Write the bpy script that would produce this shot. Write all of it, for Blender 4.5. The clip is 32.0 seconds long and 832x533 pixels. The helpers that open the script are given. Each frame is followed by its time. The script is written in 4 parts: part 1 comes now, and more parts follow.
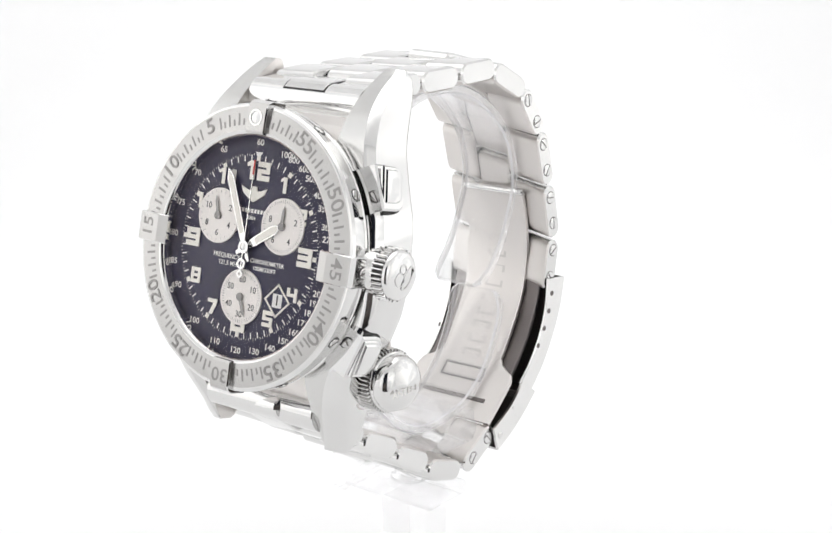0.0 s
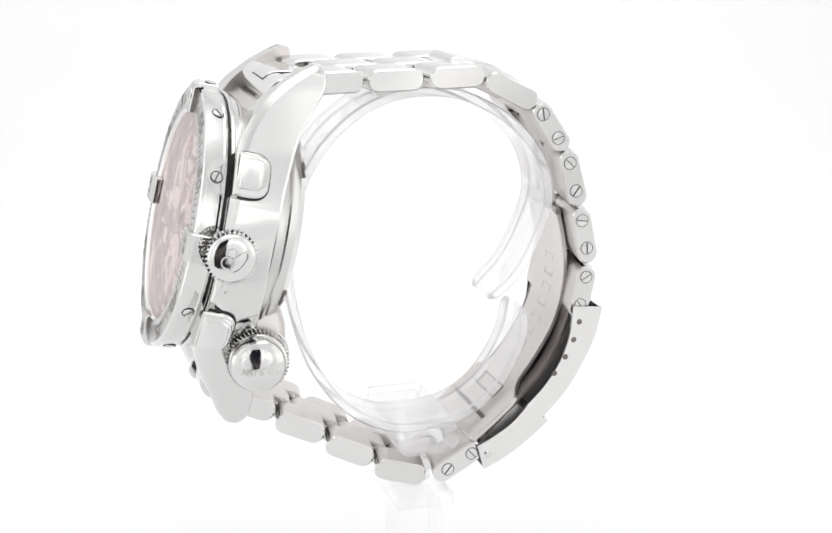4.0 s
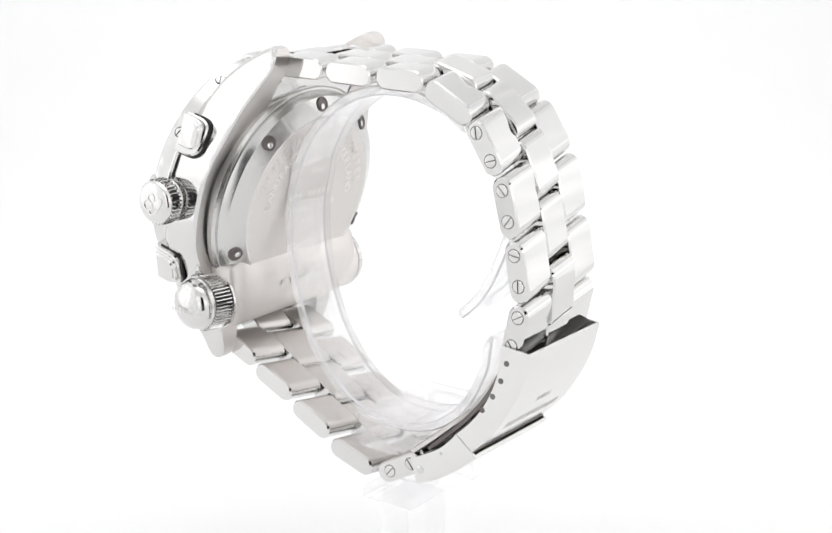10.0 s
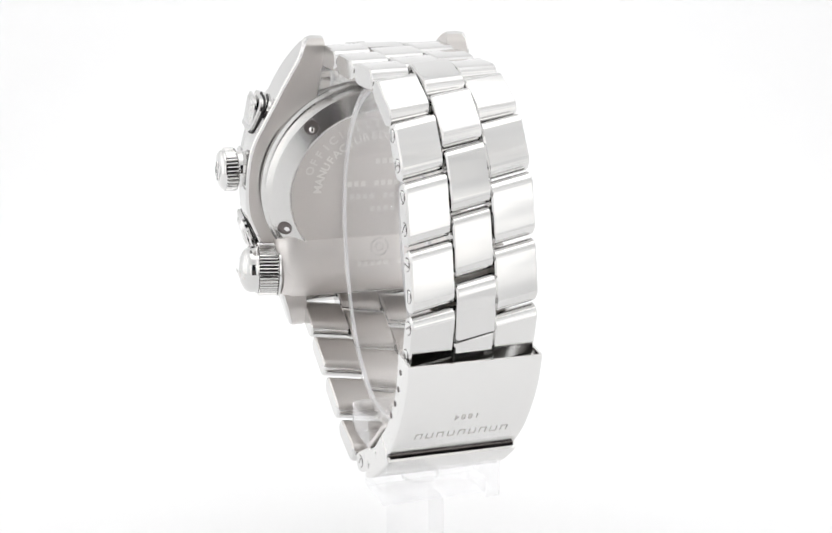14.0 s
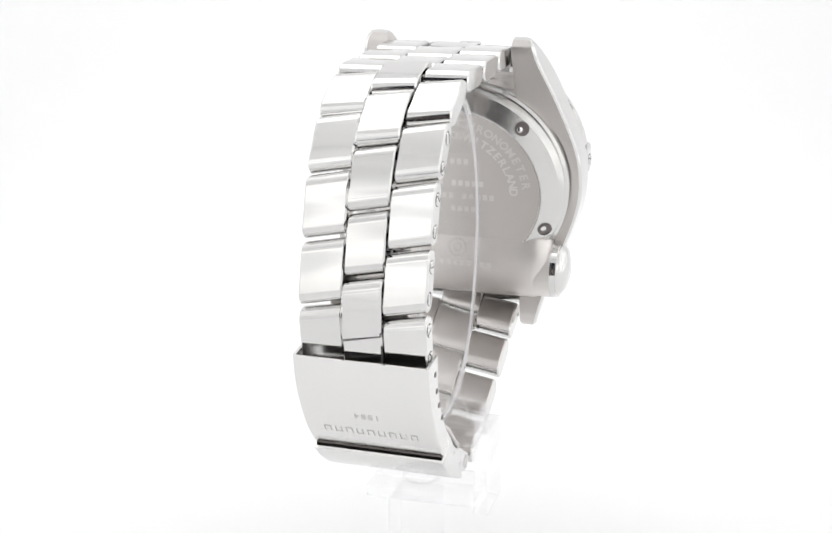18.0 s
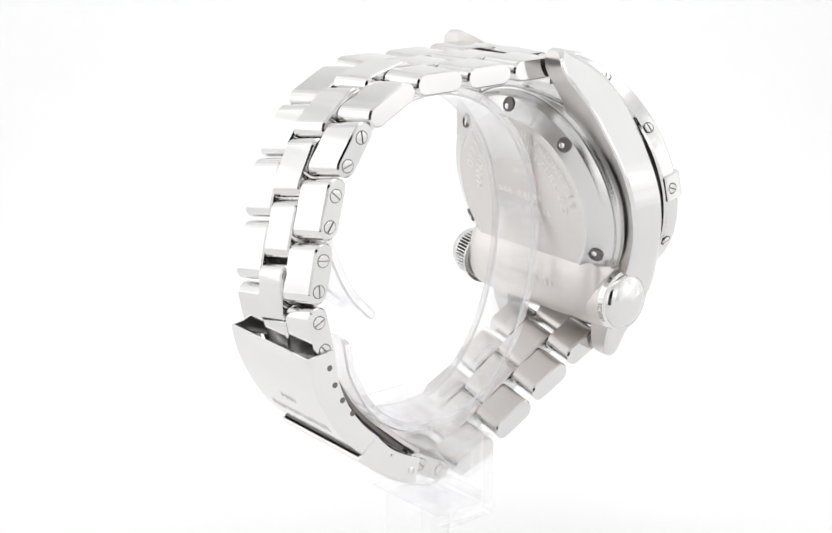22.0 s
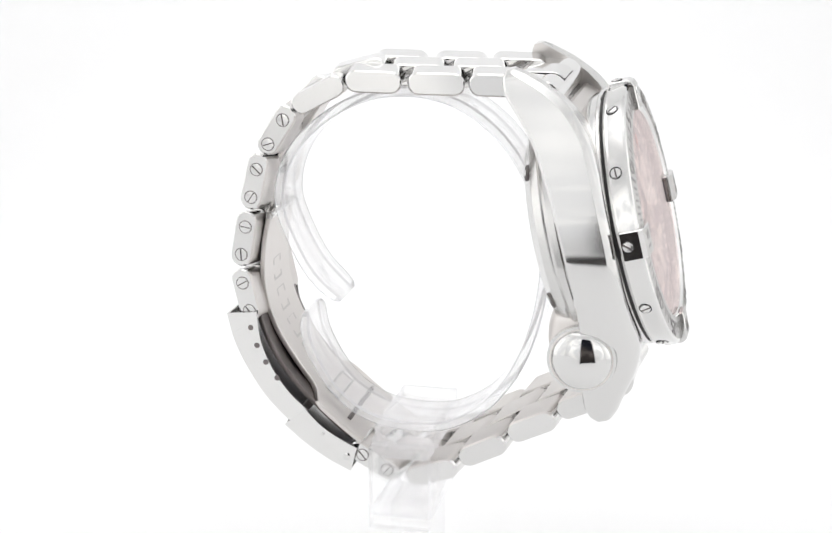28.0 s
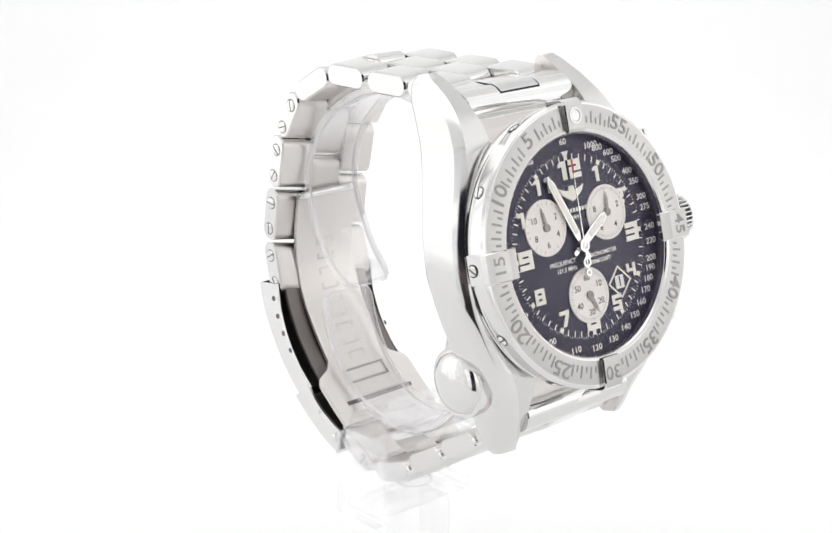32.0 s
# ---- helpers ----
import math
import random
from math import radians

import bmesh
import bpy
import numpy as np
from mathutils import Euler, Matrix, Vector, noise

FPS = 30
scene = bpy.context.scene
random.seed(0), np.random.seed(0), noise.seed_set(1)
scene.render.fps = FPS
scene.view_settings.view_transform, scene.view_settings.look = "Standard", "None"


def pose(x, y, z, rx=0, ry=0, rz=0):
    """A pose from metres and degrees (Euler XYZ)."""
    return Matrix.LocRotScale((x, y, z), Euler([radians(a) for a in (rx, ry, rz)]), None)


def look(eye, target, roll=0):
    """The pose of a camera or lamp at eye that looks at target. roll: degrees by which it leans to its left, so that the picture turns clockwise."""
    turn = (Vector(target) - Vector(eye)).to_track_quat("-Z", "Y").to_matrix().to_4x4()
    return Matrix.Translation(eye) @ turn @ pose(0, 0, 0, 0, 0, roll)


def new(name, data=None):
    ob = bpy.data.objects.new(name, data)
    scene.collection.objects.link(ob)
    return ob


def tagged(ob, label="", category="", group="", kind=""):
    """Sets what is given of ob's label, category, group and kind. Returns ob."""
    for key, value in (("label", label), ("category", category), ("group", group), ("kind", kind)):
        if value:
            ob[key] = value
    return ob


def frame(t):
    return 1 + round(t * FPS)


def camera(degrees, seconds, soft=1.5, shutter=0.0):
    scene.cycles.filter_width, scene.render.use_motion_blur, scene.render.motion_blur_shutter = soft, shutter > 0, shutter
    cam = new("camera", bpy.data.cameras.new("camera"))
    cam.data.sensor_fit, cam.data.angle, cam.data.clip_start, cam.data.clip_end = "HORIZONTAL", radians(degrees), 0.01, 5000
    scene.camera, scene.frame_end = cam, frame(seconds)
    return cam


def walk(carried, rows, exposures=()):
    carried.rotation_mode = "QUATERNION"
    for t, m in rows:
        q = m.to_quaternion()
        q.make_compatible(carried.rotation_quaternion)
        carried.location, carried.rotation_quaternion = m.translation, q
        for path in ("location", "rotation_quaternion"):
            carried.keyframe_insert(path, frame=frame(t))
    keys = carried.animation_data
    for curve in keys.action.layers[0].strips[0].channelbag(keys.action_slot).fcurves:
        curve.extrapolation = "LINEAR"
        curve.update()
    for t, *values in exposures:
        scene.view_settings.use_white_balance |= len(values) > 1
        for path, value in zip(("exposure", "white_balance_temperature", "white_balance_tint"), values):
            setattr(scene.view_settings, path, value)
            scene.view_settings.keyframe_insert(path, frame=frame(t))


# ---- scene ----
# Units: the watch is drawn in millimetres in its own frame (x away from the dial, y across the bracelet, z up) and scaled by MM.
MM = 0.001

# ---- camera ----
cam = camera(29.44, 32.0, soft=1.5)
TILT = radians(16.109)
REACH = 0.275
EYE = (0.000266, -REACH * math.cos(TILT), REACH * math.sin(TILT))
AIM = (0.000266, 0.0, 0.0)
EYE_POSE = look(EYE, AIM, -0.255)
walk(cam, [(0.0, EYE_POSE), (32.0, EYE_POSE)])

# turntable angle in degrees at whole seconds (a steady turn)
TURN = [(0, 52.4), (1, 43.6), (2, 34.6), (3, 26.0), (6, 0.0), (7, -8.6), (8, -17.7), (9, -26.7), (10, -35.5), (11, -44.3),
        (12, -53.1), (13, -61.9), (14, -70.8), (16.5, -92.9), (18, -105.9), (19, -114.6), (20, -123.4), (21, -132.2), (22, -140.8),
        (23, -149.7), (24, -158.4), (26.5, -180.5), (28, -193.7), (29, -202.1), (30, -210.8), (31, -219.5), (32, -228.3)]

# ---- light ----
world = bpy.data.worlds.new("dark_room")
scene.world = world
world.use_nodes = True
wn, wl = world.node_tree.nodes, world.node_tree.links
w_at = wn.new("ShaderNodeTexCoord")
w_axes = wn.new("ShaderNodeSeparateXYZ")
wl.new(w_at.outputs["Generated"], w_axes.inputs[0])
w_noise = wn.new("ShaderNodeTexNoise")
w_noise.inputs["Scale"].default_value = 5.0
w_noise.inputs["Detail"].default_value = 2.0
wl.new(w_at.outputs["Generated"], w_noise.inputs["Vector"])
w_sum = wn.new("ShaderNodeMath")
w_sum.operation = "MULTIPLY_ADD"
wl.new(w_noise.outputs[0], w_sum.inputs[0])
w_sum.inputs[1].default_value = 0.5
wl.new(w_axes.outputs["Z"], w_sum.inputs[2])
w_ramp = wn.new("ShaderNodeValToRGB")
w_ramp.color_ramp.elements[0].position = 0.0
w_ramp.color_ramp.elements[0].color = (0.026, 0.023, 0.023, 1)
w_ramp.color_ramp.elements[1].position = 0.75
w_ramp.color_ramp.elements[1].color = (0.012, 0.013, 0.019, 1)
for w_pos, w_tone in ((0.12, (0.055, 0.047, 0.045, 1)), (0.22, (0.12, 0.104, 0.10, 1)), (0.3, (0.10, 0.088, 0.085, 1)), (0.38, (0.045, 0.04, 0.04, 1)), (0.52, (0.018, 0.018, 0.024, 1))):
    w_ramp.color_ramp.elements.new(w_pos).color = w_tone
wl.new(w_sum.outputs[0], w_ramp.inputs[0])
wl.new(w_ramp.outputs[0], wn["Background"].inputs[0])
wn["Background"].inputs[1].default_value = 1.0
# glow painted into the tent's fabric: even share, and bright patches with no lamp behind them (peak, centre in metres,
# reach in metres)
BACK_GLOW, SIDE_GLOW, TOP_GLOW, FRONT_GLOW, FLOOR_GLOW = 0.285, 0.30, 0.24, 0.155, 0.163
WEST_GLOW_SPOT, EAST_GLOW_SPOT = (0.36, (-0.33, 0.02, 0.12), 0.30), (0.36, (0.33, 0.02, 0.12), 0.30)
WEST_PAINTED_SPILL, EAST_PAINTED_SPILL = (0.42, (-0.15, -0.30, 0.10), 0.20), (0.42, (0.15, -0.30, 0.10), 0.20)
TOP_GLOW_SPOT = (1.2, (0.0, 0.05, 0.42), 0.30)
BACK_GLOW_SPOT = (0.115, (0.0, 0.20, 0.03), 0.23)


# ---- materials ----
def tree(name):
    m = bpy.data.materials.new(name)
    m.use_nodes = True
    return m, m.node_tree.nodes, m.node_tree.links, m.node_tree.nodes["Principled BSDF"]


def metal(name, colour, rough, spread=0.04, grain=(60, 60, 60), bump=0.0, scale=1.0, aniso=0.0):
    """Steel with smears in its gloss and a fine grain."""
    m, n, l, b = tree(name)
    tc = n.new("ShaderNodeTexCoord")
    mp = n.new("ShaderNodeMapping")
    mp.inputs["Scale"].default_value = [g * 1000 / 60 * scale for g in grain]
    l.new(tc.outputs["Object"], mp.inputs[0])
    fine = n.new("ShaderNodeTexNoise")
    fine.inputs["Scale"].default_value = 4
    fine.inputs["Detail"].default_value = 3
    l.new(mp.outputs[0], fine.inputs["Vector"])
    smear = n.new("ShaderNodeTexNoise")
    smear.inputs["Scale"].default_value = 140
    smear.inputs["Detail"].default_value = 4
    l.new(tc.outputs["Object"], smear.inputs["Vector"])
    mix = n.new("ShaderNodeMath")
    mix.operation = "MULTIPLY_ADD"
    l.new(smear.outputs[0], mix.inputs[0])
    mix.inputs[1].default_value = spread
    mix.inputs[2].default_value = rough - spread / 2
    add = n.new("ShaderNodeMath")
    add.operation = "MULTIPLY_ADD"
    l.new(fine.outputs[0], add.inputs[0])
    add.inputs[1].default_value = spread
    l.new(mix.outputs[0], add.inputs[2])
    l.new(add.outputs[0], b.inputs["Roughness"])
    info = n.new("ShaderNodeObjectInfo")
    ramp = n.new("ShaderNodeMapRange")
    ramp.inputs["To Min"].default_value = 0.95
    ramp.inputs["To Max"].default_value = 1.03
    l.new(info.outputs["Random"], ramp.inputs[0])
    tint = n.new("ShaderNodeMix")
    tint.data_type = "RGBA"
    tint.blend_type = "MULTIPLY"
    tint.inputs["Factor"].default_value = 1
    tint.inputs["A"].default_value = (*colour, 1)
    l.new(ramp.outputs[0], tint.inputs["B"])
    l.new(tint.outputs["Result"], b.inputs["Base Color"])
    b.inputs["Metallic"].default_value = 1
    b.inputs["Anisotropic"].default_value = aniso
    if bump:
        bp = n.new("ShaderNodeBump")
        bp.inputs["Strength"].default_value = bump
        bp.inputs["Distance"].default_value = 0.00003
        l.new(fine.outputs[0], bp.inputs["Height"])
        l.new(bp.outputs[0], b.inputs["Normal"])
    return m


def paint(name, colour, rough=0.5, coat=0.0, spread=0.06, scale=900):
    m, n, l, b = tree(name)
    tc = n.new("ShaderNodeTexCoord")
    nz = n.new("ShaderNodeTexNoise")
    nz.inputs["Scale"].default_value = scale
    nz.inputs["Detail"].default_value = 5
    l.new(tc.outputs["Object"], nz.inputs["Vector"])
    mr = n.new("ShaderNodeMapRange")
    mr.inputs["To Min"].default_value = 1 - spread
    mr.inputs["To Max"].default_value = 1 + spread
    l.new(nz.outputs[0], mr.inputs[0])
    tint = n.new("ShaderNodeMix")
    tint.data_type = "RGBA"
    tint.blend_type = "MULTIPLY"
    tint.inputs["Factor"].default_value = 1
    tint.inputs["A"].default_value = (*colour, 1)
    l.new(mr.outputs[0], tint.inputs["B"])
    l.new(tint.outputs["Result"], b.inputs["Base Color"])
    b.inputs["Roughness"].default_value = rough
    b.inputs["Coat Weight"].default_value = coat
    return m


def fabric(name, glow, lamp=None, fold_shade=0.05):
    """White diffusing fabric of the light tent; lamp: a bright patch painted into its glow, with no lamp outside; last:
    how strongly the shade of hanging folds is painted into the glow.
    """
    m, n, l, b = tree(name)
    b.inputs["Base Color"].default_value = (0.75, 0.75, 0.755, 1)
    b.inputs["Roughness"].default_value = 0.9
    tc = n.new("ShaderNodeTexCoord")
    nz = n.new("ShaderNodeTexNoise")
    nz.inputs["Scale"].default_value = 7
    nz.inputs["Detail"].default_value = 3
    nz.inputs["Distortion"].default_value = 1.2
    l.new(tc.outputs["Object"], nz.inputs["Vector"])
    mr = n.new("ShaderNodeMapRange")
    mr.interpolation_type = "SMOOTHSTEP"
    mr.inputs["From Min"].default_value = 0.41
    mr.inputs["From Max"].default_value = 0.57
    mr.inputs["To Min"].default_value = 1 - fold_shade
    mr.inputs["To Max"].default_value = 1 + fold_shade * 0.5
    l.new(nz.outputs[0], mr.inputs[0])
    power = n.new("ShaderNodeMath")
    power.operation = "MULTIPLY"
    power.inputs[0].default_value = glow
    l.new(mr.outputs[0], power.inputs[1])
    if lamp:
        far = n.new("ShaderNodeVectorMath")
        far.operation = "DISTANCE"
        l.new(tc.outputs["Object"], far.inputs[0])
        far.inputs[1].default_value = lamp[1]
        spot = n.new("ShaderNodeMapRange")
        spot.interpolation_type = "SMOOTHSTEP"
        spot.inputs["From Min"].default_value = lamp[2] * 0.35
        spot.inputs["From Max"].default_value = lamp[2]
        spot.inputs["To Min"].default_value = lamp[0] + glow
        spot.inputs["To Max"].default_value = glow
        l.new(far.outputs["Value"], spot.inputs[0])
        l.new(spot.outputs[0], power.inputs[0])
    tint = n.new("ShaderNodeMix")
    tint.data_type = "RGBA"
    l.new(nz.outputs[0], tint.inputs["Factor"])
    tint.inputs["A"].default_value = (1 - fold_shade * 0.45, 1 - fold_shade * 0.25, 1.0, 1)
    tint.inputs["B"].default_value = (1 + fold_shade * 0.42, 1 + fold_shade * 0.22, 1 - fold_shade * 0.1, 1)
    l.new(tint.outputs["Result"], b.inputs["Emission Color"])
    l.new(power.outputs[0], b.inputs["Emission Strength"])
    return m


STEEL = metal("polished_steel", (0.735, 0.73, 0.722), 0.06, 0.05)
SATIN = metal("satin_steel", (0.68, 0.652, 0.632), 0.27, 0.10, (20, 200, 20), 0.25)
BRUSH = metal("brushed_steel", (0.66, 0.655, 0.645), 0.17, 0.10, (200, 14, 200), 0.2)
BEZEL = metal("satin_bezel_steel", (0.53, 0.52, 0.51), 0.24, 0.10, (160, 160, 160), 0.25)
COVER = metal("fine_brushed_steel", (0.80, 0.795, 0.785), 0.15, 0.08, (200, 14, 200), 0.12)
FAINT = metal("faint_engraved_steel", (0.57, 0.55, 0.535), 0.36, 0.08)
ETCHED = metal("bright_etched_steel", (0.84, 0.82, 0.80), 0.46, 0.08)
HOUSING = metal("blasted_steel", (0.76, 0.73, 0.71), 0.42, 0.06)
ENGRAVE = metal("engraved_steel", (0.30, 0.29, 0.285), 0.38, 0.08)
# darker steel colour that carries the shade of recesses and hollows
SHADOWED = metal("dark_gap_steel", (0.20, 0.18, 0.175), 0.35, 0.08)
NAVY = paint("navy_dial_lacquer", (0.0185, 0.0158, 0.048), 0.38, 0.0)
WHITE_INK = paint("white_dial_print", (0.88, 0.87, 0.85), 0.5)
LUME = paint("cream_lume", (0.88, 0.85, 0.79), 0.55)
SILVER = paint("silvered_subdial", (0.86, 0.82, 0.79), 0.42, spread=0.04, scale=2500)
INK = paint("black_dial_print", (0.05, 0.05, 0.055), 0.5)
# black painted where gaps and grooves lie in shade
GAP_SHADE = paint("black_gap", (0.012, 0.011, 0.011), 0.5)
RED = paint("red_lacquer", (0.55, 0.06, 0.05), 0.4)
DATE_WHITE = paint("date_disc_white", (0.80, 0.79, 0.78), 0.5)


def pane(name, power, gloss=(1, 1, 1), haze=0.0, body=0.0):
    """A thin clear pane: it lets light straight through and mirrors by its angle; haze: milky share; body: share of thick, bending glass."""
    m, n, l, b = tree(name)
    n.remove(b)
    out = n["Material Output"]
    thru = n.new("ShaderNodeBsdfTransparent")
    shine = n.new("ShaderNodeBsdfGlossy")
    shine.inputs["Color"].default_value = (*gloss, 1)
    shine.inputs["Roughness"].default_value = 0.03
    lw = n.new("ShaderNodeLayerWeight")
    lw.inputs["Blend"].default_value = 0.5
    fr = n.new("ShaderNodeMath")
    fr.operation = "POWER"
    l.new(lw.outputs["Facing"], fr.inputs[0])
    fr.inputs[1].default_value = power
    mix = n.new("ShaderNodeMixShader")
    l.new(fr.outputs[0], mix.inputs[0])
    l.new(thru.outputs[0], mix.inputs[1])
    l.new(shine.outputs[0], mix.inputs[2])
    last = mix
    if body:
        glass = n.new("ShaderNodeBsdfGlass")
        glass.inputs["IOR"].default_value = 1.3
        glass.inputs["Roughness"].default_value = 0.02
        mb = n.new("ShaderNodeMixShader")
        mb.inputs[0].default_value = body
        l.new(last.outputs[0], mb.inputs[1])
        l.new(glass.outputs[0], mb.inputs[2])
        last = mb
    if haze:
        tc = n.new("ShaderNodeTexCoord")
        nz = n.new("ShaderNodeTexNoise")
        nz.inputs["Scale"].default_value = 160
        l.new(tc.outputs["Object"], nz.inputs["Vector"])
        mr = n.new("ShaderNodeMapRange")
        mr.inputs["To Min"].default_value = haze * 0.9
        mr.inputs["To Max"].default_value = haze * 1.1
        l.new(nz.outputs[0], mr.inputs[0])
        milk = n.new("ShaderNodeBsdfDiffuse")
        milk.inputs["Color"].default_value = (0.9, 0.9, 0.92, 1)
        mh = n.new("ShaderNodeMixShader")
        l.new(mr.outputs[0], mh.inputs[0])
        l.new(last.outputs[0], mh.inputs[1])
        l.new(milk.outputs[0], mh.inputs[2])
        last = mh
    l.new(last.outputs[0], out.inputs["Surface"])
    return m


CRYSTAL = pane("sapphire_crystal", 4.1, (0.95, 0.84, 0.82))
ACRYLIC = pane("clear_acrylic", 3.2, (0.97, 0.97, 0.985), 0.03, 0.2)
# milky white on corners and edges paints in their bright highlight lines
ACRYLIC_RIM = pane("bright_acrylic_corner", 2.0, (1, 1, 1), 0.65, 0.30)
ACRYLIC_EDGE = pane("polished_acrylic_edge", 2.6, (0.99, 0.99, 1.0), 0.12, 0.2)


# ---- mesh helpers ----
def part(name, bm, material, parent, label="", m=None, sharp=32, extra=None):
    """One mesh object from a bmesh drawn in millimetres."""
    for v in bm.verts:
        v.co *= MM
    bmesh.ops.recalc_face_normals(bm, faces=bm.faces)
    lim = radians(sharp)
    for e in bm.edges:
        e.smooth = len(e.link_faces) == 2 and e.calc_face_angle(0) < lim
    for f in bm.faces:
        f.smooth = True
    me = bpy.data.meshes.new(name)
    bm.to_mesh(me)
    bm.free()
    me.materials.append(material)
    if extra:
        me.materials.append(extra)
    ob = new(name, me)
    ob.parent = parent
    if m is not None:
        ob.matrix_basis = scaled(m)
    if label:
        tagged(ob, label)
    return ob


def scaled(m):
    m = m.copy()
    m.translation = m.translation * MM
    return m


def again(ob, m, parent=None):
    """The same mesh once more, as an object of its own, at a pose in millimetres."""
    o = new(ob.name.split(".")[0], ob.data)
    o.parent = parent or ob.parent
    o.matrix_basis = scaled(m)
    if "label" in ob:
        tagged(o, ob["label"])
    return o


def shift2(poly, d):
    """A closed outline moved inwards by d (counter-clockwise order)."""
    out, k = [], len(poly)
    for i in range(k):
        a, b, c = Vector(poly[i - 1]), Vector(poly[i]), Vector(poly[(i + 1) % k])
        e, f = (b - a).normalized(), (c - b).normalized()
        n1, n2 = Vector((-e.y, e.x)), Vector((-f.y, f.x))
        s = n1 + n2
        q = s.length_squared
        out.append(tuple(b + s * (2 * d / q if q > 0.3 else d)))
    return out


def area2(poly):
    return sum(poly[i - 1][0] * poly[i][1] - poly[i][0] * poly[i - 1][1] for i in range(len(poly))) / 2


def loft(bm, rings, cap=True, closed=True):
    vs = [[bm.verts.new(p) for p in r] for r in rings]
    k = len(vs[0])
    for a, b in zip(vs, vs[1:]):
        for i in range(k if closed else k - 1):
            j = (i + 1) % k
            bm.faces.new((a[i], a[j], b[j], b[i]))
    if cap:
        bm.faces.new(vs[0])
        bm.faces.new(list(reversed(vs[-1])))
    return vs


def slab(bm, poly, lo, hi, bev, put):
    """An outline pulled from lo to hi with bevelled rims; put(a, b, h) gives the place."""
    if area2(poly) < 0:
        poly = poly[::-1]
    ins = shift2(poly, bev)
    loft(bm, [[put(*p, lo) for p in ins], [put(*p, lo + bev) for p in poly], [put(*p, hi - bev) for p in poly], [put(*p, hi) for p in ins]])
    return bm


def lathe(bm, prof, m=None, n=64, cap=True):
    """A turned shape: profile of (radius, height) about z."""
    m = m or Matrix()
    rings = [[m @ Vector((r * math.cos(2 * math.pi * i / n), r * math.sin(2 * math.pi * i / n), h)) for i in range(n)] for r, h in prof]
    loft(bm, rings, cap)
    return bm


def torus_lathe(bm, prof, m=None, n=96):
    """A turned ring: closed profile, no caps."""
    m = m or Matrix()
    rings = [[m @ Vector((r * math.cos(2 * math.pi * i / n), r * math.sin(2 * math.pi * i / n), h)) for i in range(n)] for r, h in prof + prof[:1]]
    loft(bm, rings, False)
    bmesh.ops.remove_doubles(bm, verts=bm.verts, dist=1e-5)
    return bm


def block(bm, size, m=None, bev=0.1):
    x, y, z = (s / 2 for s in size)
    bev = min(bev, x * 0.45, y * 0.45, z * 0.45)
    m = m or Matrix()
    slab(bm, [(-x, -y), (x, -y), (x, y), (-x, y)], -z, z, bev, lambda a, b, h: m @ Vector((a, b, h)))
    return bm


def stadium(length, thick, k=10):
    """Side outline of a bracelet link: flat faces, rounded ends."""
    r, h = thick / 2, length / 2
    e = r
    pts = []
    for i in range(k + 1):
        a = -math.pi / 2 + math.pi * i / k
        pts.append((h - e + e * math.cos(a), r * math.sin(a)))
    for i in range(k + 1):
        a = math.pi / 2 + math.pi * i / k
        pts.append((-h + e + e * math.cos(a), r * math.sin(a)))
    return pts


def ribbon(path, thick):
    """Closed outline round a path of (x, z) with that thickness."""
    up, dn = [], []
    for i, p in enumerate(path):
        a, b = Vector(path[max(i - 1, 0)]), Vector(path[min(i + 1, len(path) - 1)])
        t = (b - a).normalized()
        n = Vector((-t.y, t.x)) * thick / 2
        up.append(tuple(Vector(p) + n))
        dn.append(tuple(Vector(p) - n))
    return up + dn[::-1]


def smooth_path(pts, k=6):
    """A rounded line through points (Catmull-Rom)."""
    out = []
    q = [pts[0]] + list(pts) + [pts[-1]]
    for i in range(1, len(q) - 2):
        p0, p1, p2, p3 = (Vector(v) for v in q[i - 1:i + 3])
        for s in range(k):
            t = s / k
            out.append(tuple(0.5 * (2 * p1 + (p2 - p0) * t + (2 * p0 - 5 * p1 + 4 * p2 - p3) * t * t + (3 * p1 - p0 - 3 * p2 + p3) * t ** 3)))
    out.append(tuple(pts[-1]))
    return out


def letters(text, height, m, depth=0.06, bold=0.0, align="CENTER", space=1.0):
    """Built-in lettering as a bmesh in millimetres, in the xy plane of m."""
    c = bpy.data.curves.new("text", "FONT")
    c.body, c.size, c.extrude, c.offset = text, height * 1.37, depth / 2, bold
    c.align_x, c.align_y, c.resolution_u, c.space_character = align, "CENTER", 3, space
    ob = bpy.data.objects.new("text", c)
    scene.collection.objects.link(ob)
    me = bpy.data.meshes.new_from_object(ob.evaluated_get(bpy.context.evaluated_depsgraph_get()))
    bm = bmesh.new()
    bm.from_mesh(me)
    bpy.data.objects.remove(ob)
    bpy.data.curves.remove(c)
    bpy.data.meshes.remove(me)
    bm.transform(m)
    return bm


